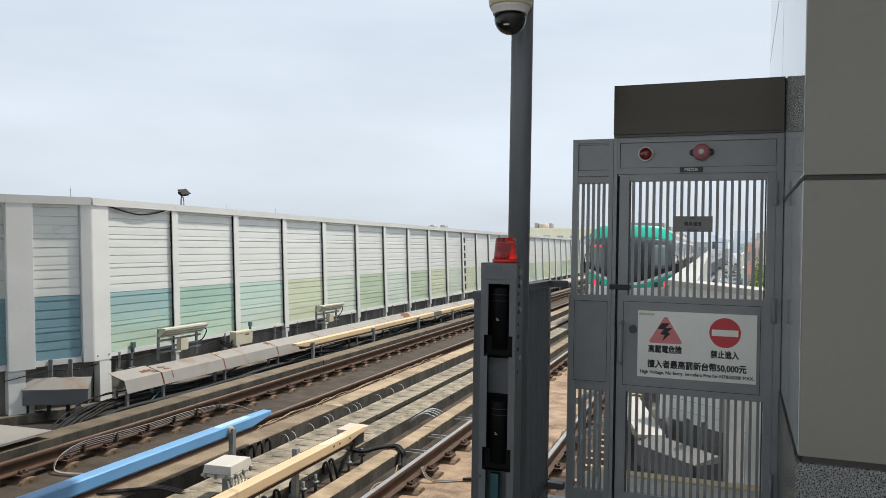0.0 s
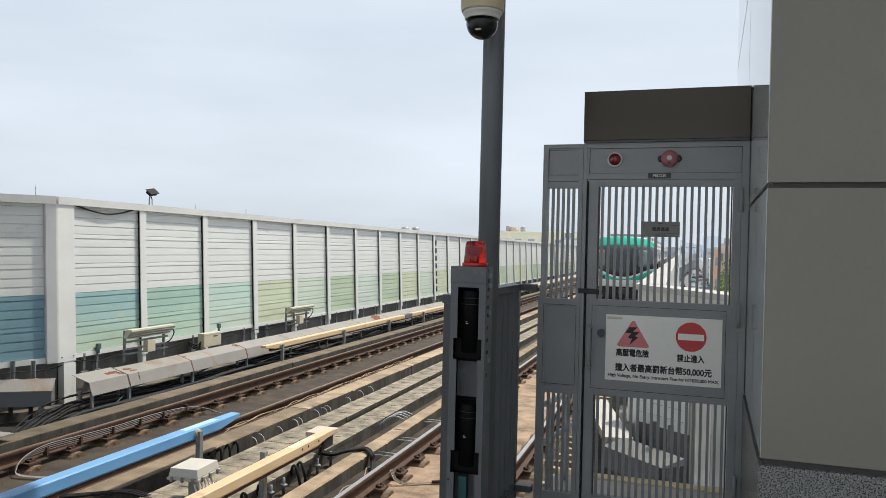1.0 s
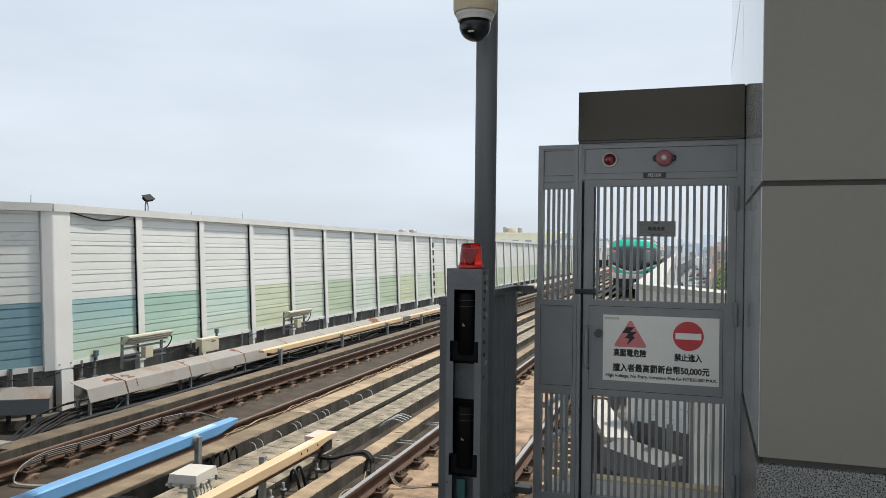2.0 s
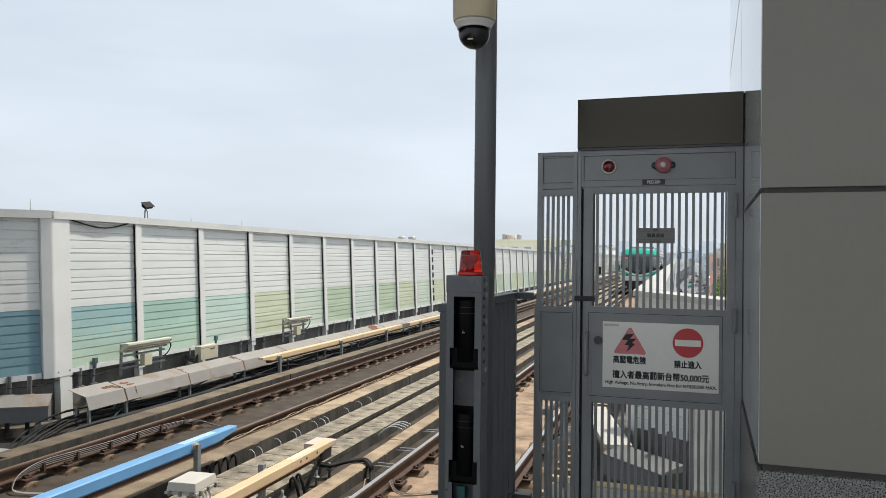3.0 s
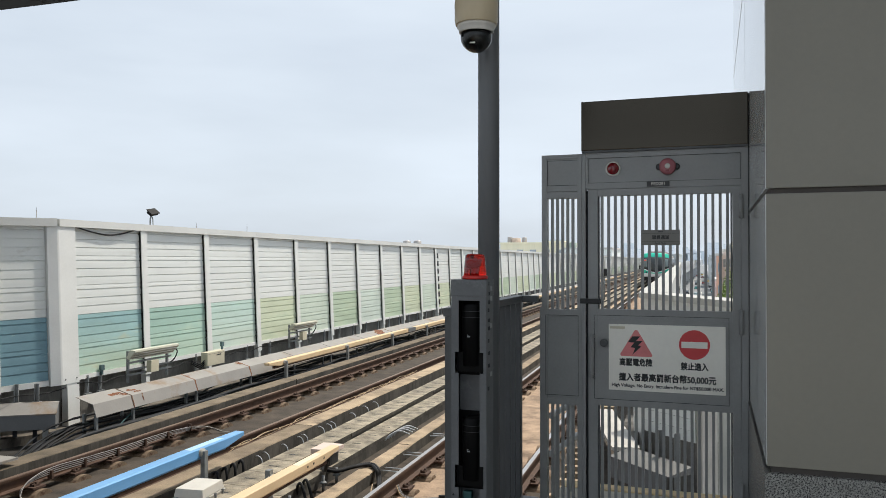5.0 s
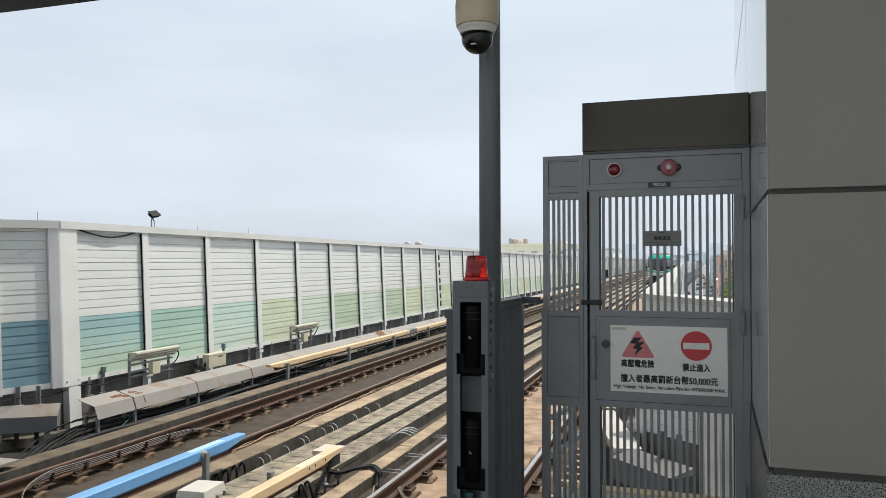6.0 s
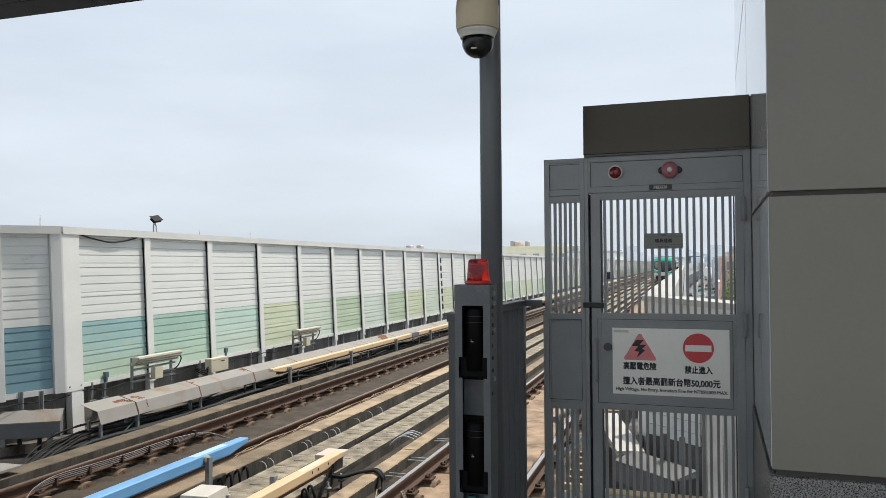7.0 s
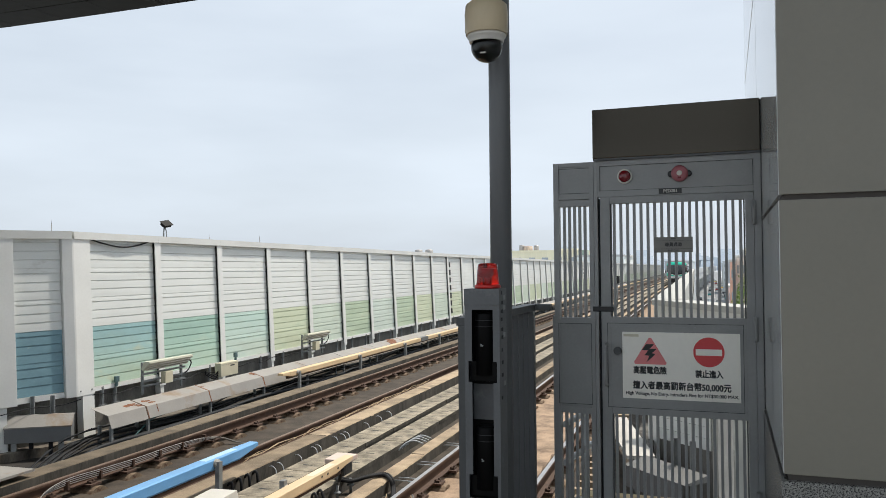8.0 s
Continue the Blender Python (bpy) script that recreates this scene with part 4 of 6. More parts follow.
    # alarm lamp
    lamp = thing("alarm_lamp", "dark red round alarm lamp in a pale ring", "lamp", pose(-0.530, GY + 0.012, 2.187, 90, 0, 0))
    bm = bmesh.new()
    lathe(bm, [(0.046, 0.0), (0.046, 0.012), (0.043, 0.018), (0.037, 0.018)], 28)
    part("ring", bm, M["white_plastic"], lamp, "pale plastic ring")
    bm = bmesh.new()
    lathe(bm, [(0.0375, 0.014)] + [(0.0375 * math.cos(a), 0.016 + 0.026 * math.sin(a)) for a in (0.15, 0.4, 0.7, 1.0, 1.3, 1.5)], 28)
    part("lens", bm, M["red_lens_dark"], lamp)
    # sounder
    bell = thing("alarm_sounder", "faded pink-red alarm sounder with two fixing lugs", "alarm", pose(-0.205, GY + 0.012, 2.188, 90, 0, 0))
    bm = bmesh.new()
    lathe(bm, [(0.045, 0.0), (0.049, 0.01), (0.049, 0.032), (0.043, 0.045), (0.018, 0.049)], 28)
    part("housing", bm, M["faded_red"], bell)
    bm = bmesh.new()
    lathe(bm, [(0.016, 0.047), (0.016, 0.052), (0.010, 0.054)], 20)
    part("cap", bm, M["white_plastic"], bell, "pale centre cap")
    part("label_plate", boxes((-0.010, 0.010, -0.032, -0.022, 0.043, 0.0495)), M["red_lens_dark"], bell)
    for sx in (-1, 1):
        bm = bmesh.new()
        lathe(bm, [(0.020, 0.001), (0.020, 0.012), (0.012, 0.014)], 14, (sx * 0.050, 0, 0))
        part("lug", bm, M["black"], bell)


def fence():
    f = thing("fence", "dark grey steel fence of upright flats at the platform edge", "fence")
    x = -1.112
    part("top_rail", boxes((x - 0.035, x + 0.035, 3.28, 4.64, 1.36, 1.40), bevel=0.003), M["grey_dark"], f)
    part("top_rail", boxes((x + 0.035, -0.98, 4.58, 4.64, 1.361, 1.401), bevel=0.003), M["grey_dark"], f)
    part("bottom_rail", boxes((x - 0.03, x + 0.03, 3.28, 4.64, 0.10, 0.14), bevel=0.003), M["grey_dark"], f)
    part("bottom_rail", boxes((x + 0.03, -0.98, 4.58, 4.64, 0.101, 0.141), bevel=0.003), M["grey_dark"], f)
    flat = mesh_of(boxes((-0.024, 0.024, -0.006, 0.006, 0.14, 1.36), bevel=0.001), "upright", M["grey_dark"])
    y = 3.33
    while y < 4.64:
        piece("upright", flat, f, pose(x, y, 0))
        y += 0.125
    for y in (3.30, 4.61):
        part("post", boxes((x - 0.025, x + 0.025, y - 0.025, y + 0.025, -0.02, 1.36), bevel=0.002), M["grey_dark"], f)
    # fixing foot on the platform edge
    part("foot_plate", boxes((x - 0.06, x + 0.14, 3.24, 3.40, -0.03, 0.012)), M["grey_dark"], f)
    part("foot_plate", boxes((x - 0.06, x + 0.14, 4.46, 4.68, -0.03, 0.012)), M["grey_dark"], f)


def pole_and_camera():
    p = thing("pole", "tall dark grey round steel pole at the platform edge", "pole", pose(-1.032, 3.66, 0))
    bm = bmesh.new()
    rod(bm, (0, 0, 0.012), (0, 0, 5.2), 0.055, 32)
    part("shaft", bm, M["pole"], p)
    part("base_plate", boxes((-0.11, 0.11, -0.11, 0.11, 0, 0.012)), M["grey_dark"], p)
    c = thing("dome_camera", "cream dome surveillance camera hanging from the pole, dark glass dome", "surveillance camera", pose(-1.020, 3.40, 2.630))
    bm = bmesh.new()
    lathe(bm, [(0.088, 0.126), (0.099, 0.124), (0.101, 0.128), (0.101, 0.136), (0.104, 0.142), (0.105, 0.225), (0.100, 0.268), (0.075, 0.288), (0.04, 0.295)], 36)
    part("housing", bm, M["cream"], c, "yellowed cream plastic housing")
    bm = bmesh.new()
    lathe(bm, [(0.074, 0.088), (0.081, 0.086), (0.084, 0.092), (0.086, 0.108), (0.093, 0.112), (0.093, 0.127)], 36)
    part("skirt", bm, M["white_plastic"], c, "pale plastic ring")
    bm = bmesh.new()
    lathe(bm, [(0.003, -0.007)] + [(0.076 * math.sin(a), 0.066 - 0.073 * math.cos(a)) for a in (0.25, 0.5, 0.75, 1.0, 1.25, 1.45, 1.57)] + [(0.076, 0.09)], 36)
    part("dome", bm, M["smoke_dome"], c, "smoked glass dome")
    bm = bmesh.new()
    lathe(bm, [(0.004, 0.010)] + [(0.062 * math.sin(a), 0.070 - 0.060 * math.cos(a)) for a in (0.4, 0.8, 1.2, 1.5)] + [(0.064, 0.09)], 24)
    part("lens_unit", bm, M["black"], c)
    bm = bmesh.new()
    rod(bm, (0, 0, 0.29), (0, 0, 0.37), 0.038, 20)
    tube(bm, curve_pts([(0, 0, 0.36), (0, 0.02, 0.41), (0.01, 0.10, 0.43), (0.02, 0.20, 0.42)], 4), 0.024, 12)
    part("bracket", bm, M["cream"], c)
    # small white bar on the dome's front, a painted glint
    part("lens_plate", boxes((-0.012, 0.014, -0.069, -0.066, 0.022, 0.028)), M["white_plastic"], c)


def beacon_post():
    b = thing("sensor_post", "grey steel sensor post with black sensor units in its open front", "sensor post")
    x0, x1, y0, y1, zt = -1.046, -0.884, 3.10, 3.213, 1.54
    G = M["post_paint"]
    ox0, ox1 = -1.012, -0.915          # opening
    part("back", boxes((x0 + 0.003, x1 - 0.003, y1 - 0.004, y1, 0.0, zt)), G, b)
    part("side", boxes((x0, x0 + 0.004, y0, y1, 0.0, zt), bevel=0.001), G, b)
    sidep = part("side", boxes((x1 - 0.004, x1, y0, y1, 0.0, zt), bevel=0.001), G, b)
    # front plate with its stepped openings: wider where a unit's bracket comes through
    for z0, z1, w in [(0.0, 0.6225, 0.0), (0.6225, 0.7225, 0.017), (0.7225, 1.1275, 0.0), (1.1275, 1.22, 0.017), (1.22, 1.4475, 0.0)]:
        part("front_strip", boxes((x0 + 0.004, ox0 - w, y0, y0 + 0.003, z0, z1)), G, b)
        part("front_strip", boxes((ox1 + w, x1 - 0.004, y0, y0 + 0.003, z0, z1)), G, b)
    part("front_strip", boxes((x0 + 0.004, x1 - 0.004, y0, y0 + 0.003, 1.4475, 1.4675)), G, b)
    part("head", boxes((x0 - 0.001, x1 + 0.001, y0 - 0.003, y1 + 0.001, 1.4675, zt), bevel=0.002), G, b, "plain grey head box")
    for zb in (1.1355, 0.6305):
        bm = bmesh.new()
        lathe(bm, [(0.034, zb + 0.02), (0.0475, zb + 0.022), (0.0475, zb + 0.262), (0.045, zb + 0.290), (0.036, zb + 0.300)], 28, (-0.9635, y0 + 0.054, 0))
        box(bm, -1.0285, -0.8985, y0 + 0.024, y0 + 0.08, zb - 0.006, zb + 0.083, 0.004)
        unit = part("sensor_unit", bm, M["black_matte"], b, "black sensor unit")
        for zs in (0.235, 0.262):
            bm = bmesh.new()
            lathe(bm, [(0.0470, zb + zs), (0.0482, zb + zs + 0.001), (0.0482, zb + zs + 0.0025), (0.0470, zb + zs + 0.0035)], 28, (-0.9635, y0 + 0.054, 0))
            part("seam", bm, M["black"], unit)
        part("tag", boxes((-0.974, -0.962, y0 + 0.0055, y0 + 0.012, zb + 0.150, zb + 0.155), (-0.975, -0.968, y0 + 0.0055, y0 + 0.012, zb + 0.158, zb + 0.161)), M["galv_dull"], unit)
    # near-black sheets behind the units, standing in for the post's unlit inside
    for za, zb in ((1.11, 1.455), (0.60, 0.95)):
        part("backing", boxes((x0 + 0.006, x1 - 0.006, y0 + 0.0805, y0 + 0.084, za, zb)), M["black_matte"], b)
    part("inner_plate", boxes((ox0 - 0.02, ox1 + 0.02, y0 + 0.085, y0 + 0.089, 0.05, 1.44)), G, b)
    part("connector", boxes((-1.002, -0.962, y0 + 0.03, y0 + 0.06, 0.40, 0.600), bevel=0.006), M["teal_dull"], b, "dull teal cable connector")
    # punched slots and screw heads on the side sheet
    for k, z in enumerate((1.522, 1.478, 1.44, 1.405, 1.36, 1.325, 1.27, 1.215, 1.16, 1.06)):
        part("slot", boxes((x1 - 0.001, x1 + 0.0022, y0 + 0.03, y0 + 0.052 if k % 3 else y0 + 0.04, z - 0.008, z + 0.008)), M["void"], sidep)
    for z in (1.50, 1.455, 1.335, 1.12):
        part("fitting", boxes((x1 - 0.001, x1 + 0.003, y0 + 0.058, y0 + 0.085, z - 0.010, z + 0.010), bevel=0.001), M["galv"], sidep)
    bm = bmesh.new()
    rod(bm, (-1.036, y0 + 0.002, 0.59), (-1.036, y0 - 0.003, 0.59), 0.004, 10)
    part("screw", bm, M["black"], b)

    w = thing("warning_beacon", "red rotating warning beacon on the sensor post", "warning light", pose(-0.9535, 3.158, zt + 0.001))
    bm = bmesh.new()
    lathe(bm, [(0.056, 0.0), (0.058, 0.004), (0.058, 0.014), (0.052, 0.017)], 32)
    part("base", bm, M["red_base"], w)
    bm = bmesh.new()
    lathe(bm, [(0.052, 0.015), (0.0505, 0.03), (0.045, 0.096), (0.0425, 0.108), (0.034, 0.112)], 32)
    part("lens", bm, M["red_lens"], w, "translucent red lens")
    bm = bmesh.new()
    rod(bm, (0.0, 0.0, 0.018), (0.0, 0.0, 0.06), 0.012, 14)
    lathe(bm, [(0.008, 0.045), (0.026, 0.055), (0.033, 0.085), (0.030, 0.088)], 18, (-0.008, -0.004, 0))
    part("reflector", bm, M["red_base"], w)


# ---- lineside equipment ----
def conductor_cover(name, label, u, top, s0, s1, colour, ends, first, step, post_z, side=1, size=1.0):
    """A long third-rail cover on insulated brackets."""
    c = thing(name, label, "conductor rail", R)
    prof = [(-0.062, -0.140), (0.062, -0.140), (0.078, -0.118), (0.078, -0.014), (0.062, 0.0), (-0.062, 0.0), (-0.078, -0.014), (-0.078, -0.118)]
    prof = [(x * size, z * size) for x, z in prof]
    bm = bmesh.new()
    a0 = s0 + (0.45 if "start" in ends else 0.0)
    a1 = s1 - (0.45 if "end" in ends else 0.0)
    s = a0
    extrude_profile(bm, [(u + x, top + z) for x, z in prof], a0, a1)
    cover = part("cover", bm, colour, c)
    for end, a, b in (("start", a0, s0), ("end", a1, s1)):
        if end in ends:
            bm = bmesh.new()
            p = [bm.verts.new((u + x, a, top + z)) for x, z in prof]
            q = [bm.verts.new((u + x * 0.9, b, top - 0.004 + z * 0.42)) for x, z in prof]
            for i in range(8):
                bm.faces.new((p[i], p[(i + 1) % 8], q[(i + 1) % 8], q[i]))
            bm.faces.new(p[::-1])
            bm.faces.new(q)
            part("end_ramp", bm, colour, c)
    part("conductor", boxes((u - 0.035, u + 0.035, s0 + 0.3, s1 - 0.3, top - 0.16, top - 0.10)), M["rail_side"], cover, "dark steel conductor rail")
    s = first
    while s < min(s1, 70.0):
        bm = boxes((u + side * 0.12 - 0.03, u + side * 0.12 + 0.03, s - 0.035, s + 0.035, post_z, top - 0.03 if side > 0 else top + 0.04), (u + side * 0.125 - 0.075, u + side * 0.125 + 0.075, s - 0.09, s + 0.09, post_z, post_z + 0.018), bevel=0.004)
        leg = part("bracket", bm, M["galv_dull"], c)
        bm = bmesh.new()
        for k in range(4):
            rod(bm, (u + side * (0.075 + 0.012 * k), s, top - 0.055), (u + side * (0.083 + 0.012 * k), s, top - 0.055), 0.052 - 0.008 * (k % 2), 14)
        part("insulator", bm, M["white_plastic"], leg, "ribbed pale insulator")
        s += step
    return c


def cable_duct():
    d = thing("cable_duct", "long galvanised cable duct on legs, rust-streaked at the joints", "cable duct", R)
    joints = [10.0, 10.88, 12.69, 14.66, 16.65, 18.7]
    while joints[-1] < 110:
        joints.append(joints[-1] + 2.3)
    uf, ub, top, bot = -6.20, -6.58, -0.70, -0.905
    ridge = -6.27                                # bend between the lid and the front sheet

    def lid_z(u):
        return top + 0.09 * (ridge - u) / (ridge - ub)
    for i, (a, b) in enumerate(zip(joints, joints[1:])):
        bm = bmesh.new()
        extrude_profile(bm, [(ub + 0.05, bot + 0.03), (uf - 0.02, bot + 0.004), (uf, bot), (ridge, top), (ub, top + 0.09), (ub - 0.01, top + 0.07)], a + 0.005, b - 0.005)
        if i == 0:
            bm.free()
            bm = bmesh.new()
            t = 0.006
            extrude_profile(bm, [(uf - t, bot), (uf, bot), (ridge, top), (ub - 0.03, top + 0.10), (ub - 0.03, top + 0.10 - t), (ridge - t, top - t)], a - 0.02, b - 0.005)
        else:
            bmesh.ops.bevel(bm, geom=bm.edges[:], offset=0.004, segments=1, affect="EDGES")
        cover = part("cover", bm, M["duct"], d)
        if i < 16:
            bm = bmesh.new()
            w = 0.014 if i in (0, 1, 2, 6) else 0.009
            extrude_profile(bm, [(ub + 0.05, bot + 0.028), (uf + 0.003, bot - 0.003), (ridge + 0.003, top + 0.003), (ub, top + 0.094)], b - w, b + w)
            part("seam", bm, M["rust_seam_dark"] if i == 0 else M["rust_seam"] if i in (1, 2, 6) else M["duct_grey"], cover)
        if i < 24:
            for u in (uf - 0.06, ub + 0.09):
                part("leg", boxes((u - 0.022, u + 0.022, a + 0.02, a + 0.065, DECK, bot + (0.03 if i == 0 else 0.006))), M["galv_dull"], d)
    # rust patches on the first lids
    for s, u, r in ((10.66, -6.43, 0.10), (10.80, -6.36, 0.07), (11.08, -6.44, 0.07), (11.14, -6.36, 0.06), (12.72, -6.46, 0.05), (14.60, -6.48, 0.09), (22.6, -6.42, 0.30)):
        bm = bmesh.new()
        rng = random.Random(int(s * 10))
        ring = []
        ph, ph2 = rng.uniform(0, 6), rng.uniform(0, 6)
        for k in range(36):
            q = r * (0.72 + 0.20 * math.sin(2 * k * math.pi / 18 + ph) + 0.12 * math.sin(5 * k * math.pi / 18 + ph2) + rng.uniform(-0.07, 0.07))
            ring.append(bm.verts.new((u + q * 0.75 * math.cos(k * math.pi / 18), s + q * 1.6 * math.sin(k * math.pi / 18), lid_z(u))))
        for v in ring:
            v.co.x = min(v.co.x, ridge - 0.004)
            v.co.z = lid_z(v.co.x) + 0.002
        bm.faces.new(ring)
        ext = bmesh.ops.extrude_face_region(bm, geom=bm.faces[:])
        bmesh.ops.translate(bm, verts=[v for v in ext["geom"] if isinstance(v, bmesh.types.BMVert)], vec=(0, 0, 0.001))
        part("rust_patch", bm, M["rust_patch"], d)
    # rust runs down the front sheet below the joints
    for s, ln, w in ((10.90, 0.19, 0.02), (11.16, 0.13, 0.04), (12.70, 0.19, 0.02), (14.68, 0.17, 0.02)):
        bm = bmesh.new()
        rng = random.Random(int(s * 100))
        left = [(s - w * rng.uniform(0.3, 0.6), q / 4) for q in range(5)]
        right = [(s + w * rng.uniform(0.2, 0.6) * (1 - 0.2 * q), q / 4) for q in range(5)]
        ring = []
        for y, q in left + right[::-1]:
            z = top - ln * q
            ring.append(bm.verts.new((ridge + (uf - ridge) * (top - z) / (top - bot) + 0.0025, y, z)))
        bm.faces.new(ring)
        ext = bmesh.ops.extrude_face_region(bm, geom=bm.faces[:])
        bmesh.ops.translate(bm, verts=[v for v in ext["geom"] if isinstance(v, bmesh.types.BMVert)], vec=(0.001, 0, 0.0004))
        part("rust_run", bm, M["rust_patch"], d)
    # cables slung under the duct
    rng = random.Random(5)
    for k in range(12):
        u = -6.08 - 0.07 * k
        z = -1.20 + 0.028 * (k % 4) + 0.012 * k
        pts = []
        s = 9.7
        while s < 60:
            pts.append((u + rng.uniform(-0.09, 0.09), s, z + rng.uniform(-0.10, 0.05)))
            s += 1.6
        pts.insert(0, (u * 0.5 - 2.95, 8.3, -1.34))
        bm = bmesh.new()
        tube(bm, curve_pts(pts, 3), rng.choice((0.020, 0.027, 0.036)), 7)
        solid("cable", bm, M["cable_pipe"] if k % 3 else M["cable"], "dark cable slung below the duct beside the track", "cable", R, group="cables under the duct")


def sign_lamp(s, n_u=-6.78):
    """A linear lamp on a slotted bracket frame above the duct."""
    f = thing("line_lamp", "pale strip lamp on a galvanised bracket frame above the cable duct", "lamp", R @ pose(n_u, s, 0), group="strip lamps")
    bm = bmesh.new()
    extrude_profile(bm, [(-0.10, -0.13), (-0.06, -0.165), (0.085, -0.03), (0.08, 0.0), (-0.03, 0.005)], -0.64, 0.64)
    lamp = part("lamp_body", bm, M["lamp_cream"], f)
    bm = bmesh.new()
    for k in range(3):
        rod(bm, (-0.015 + 0.035 * k, -0.6, -0.16 + 0.046 * k), (-0.015 + 0.035 * k, 0.6, -0.16 + 0.046 * k), 0.009, 8)
    part("tube", bm, M["white_plastic"], lamp)
    for y in (-0.60, 0.52):
        part("upright", boxes((-0.14, -0.10, y, y + 0.04, -0.60, -0.02)), M["galv_dull"], f)
    for z in (-0.25, -0.38, -0.47):
        part("crossbar", boxes((-0.10, -0.075, -0.64, 0.62, z, z + 0.035)), M["galv_dull"], f)
    part("gear_box", boxes((-0.075, 0.03, -0.12, 0.10, -0.46, -0.24), bevel=0.01), M["beige"], f, "beige gear box")
    bm = bmesh.new()
    tube(bm, curve_pts([(-0.02, 0.61, -0.07), (0.0, 0.70, -0.16), (-0.06, 0.66, -0.32), (-0.1, 0.5, -0.38)], 5), 0.012, 6)
    part("flex", bm, M["cable"], f)
    return f


def lineside():
    conductor_cover("conductor_rail_near", "blue third-rail cover ending beside the far track", -2.97, -0.68, -6.0, 8.93, M["blue"], ("end",), 7.95, 3.6, DECK)
    conductor_cover("conductor_rail_middle", "cream-yellow third-rail cover ending between the tracks", -1.45, -0.70, -6.0, 8.66, M["yellow"], ("end",), 7.25, 3.6, DECK, -1, 0.84)
    conductor_cover("conductor_rail_far", "long cream-yellow third-rail cover beside the outer track", -6.0, -0.655, 14.95, 150.0, M["yellow"], ("start",), 15.6, 3.4, DECK, 1, 0.9)
    part("splice", boxes((-0.081, 0.081, 24.0, 24.7, -0.775, -0.652)), M["duct_grey"], bpy.data.objects["conductor_rail_far"]).matrix_basis = pose(-6.0, 0, 0)
    cable_duct()
    # bleached end and bolt holes of the yellow cover
    mid = bpy.data.objects["conductor_rail_middle"]
    part("bleached_top", boxes((-1.494, -1.406, 7.62, 8.20, -0.7005, -0.698)), M["yellow_pale"], mid, "sun-bleached pale top")
    for s in (7.80, 7.95, 8.22):
        bm = bmesh.new()
        rod(bm, (-1.39, s, -0.752), (-1.3828, s, -0.752), 0.016, 12)
        part("bolt_hole", bm, M["void"], mid)
    near = bpy.data.objects["conductor_rail_near"]
    part("bleached_top", boxes((-3.022, -2.918, 7.78, 8.47, -0.6805, -0.678)), M["blue_pale"], near, "sun-bleached pale top")
    # galvanised handrail beyond the gate
    hr = thing("handrail", "galvanised tube handrail beyond the gate", "handrail")
    for x, y in ((-0.95, 5.0), (-0.90, 5.35)):
        bm = bmesh.new()
        rod(bm, (x, y, -0.012), (x, y, 0.60), 0.021, 12)
        part("post", bm, M["rail_grey"], hr)
    for z in (0.35, 0.60):
        bm = bmesh.new()
        tube(bm, curve_pts([(-0.96, 4.90, z), (-0.95, 5.0, z), (-0.90, 5.35, z), (-0.88, 5.5, z), (-0.87, 5.53, z - 0.08)], 4), 0.021, 10)
        part("rail", bm, M["rail_grey"], hr)
    for s in (12.15, 18.22, 40.0):
        sign_lamp(s).location.z += -0.03
    b = thing("control_box", "beige enamel control box on the parapet", "control box", R @ pose(-6.85, 14.30, -0.50))
    part("case", boxes((-0.16, 0.0, -0.32, 0.32, -0.14, 0.15), bevel=0.012), M["beige"], b)
    part("lid_seam", boxes((-0.002, 0.003, -0.30, 0.30, 0.105, 0.11)), M["cable_grey"], b)
    part("tag", boxes((0.0005, 0.004, 0.02, 0.18, 0.06, 0.085)), M["ink_grey"], b)
    bm = bmesh.new()
    for k in range(3):
        tube(bm, curve_pts([(-0.08, -0.32, -0.1 + 0.04 * k), (-0.1, -0.45, -0.16 + 0.04 * k), (-0.2, -0.6, -0.05 + 0.03 * k)], 4), 0.012, 6)
    part("flex", bm, M["cable"], b)
    # brackets along the parapet
    me_a = mesh_of(boxes((-0.02, 0.02, -0.028, 0.028, -0.85, -0.50), (-0.01, 0.045, -0.075, 0.075, -0.85, -0.815), (0.018, 0.03, -0.012, 0.012, -0.70, -0.53), bevel=0.003), "cable_bracket", M["galv_dull"])
    first = True
    for s in [11.02, 11.34, 14.22, 16.29, 17.37] + [20.53 + 1.05 * i for i in range(50)]:
        ob = new("cable_bracket", me_a)
        ob.matrix_basis = R @ pose(-7.31, s, 0.08 if s < 15 else 0.05)
        tagged(ob, "galvanised channel bracket bolted to the parapet", "bracket", "parapet brackets")
    # floodlight on the barrier top
    f = thing("floodlight", "small black floodlight on a bracket on top of the noise barrier", "floodlight", R @ pose(-7.49, 12.93, 2.30))
    bm = bmesh.new()
    tube(bm, [(0, 0, 0.0), (0, 0.0, 0.12), (0.0, 0.02, 0.18)], 0.014, 8)
    tube(bm, [(0, 0.09, 0.0), (0, 0.08, 0.12), (0.0, 0.05, 0.18)], 0.010, 8)
    part("bracket", bm, M["galv_dull"], f)
    bm = boxes((-0.06, 0.06, -0.10, 0.10, -0.03, 0.03), bevel=0.012)
    head = part("head", bm, M["black_matte"], f)
    head.matrix_basis = pose(0.01, 0.06, 0.25, 12, 38, 0)
    hood = boxes((-0.085, 0.08, -0.115, 0.115, 0.03, 0.042))
    part("visor", hood, M["black_matte"], head)
    # slack cable below the capping
    bm = bmesh.new()
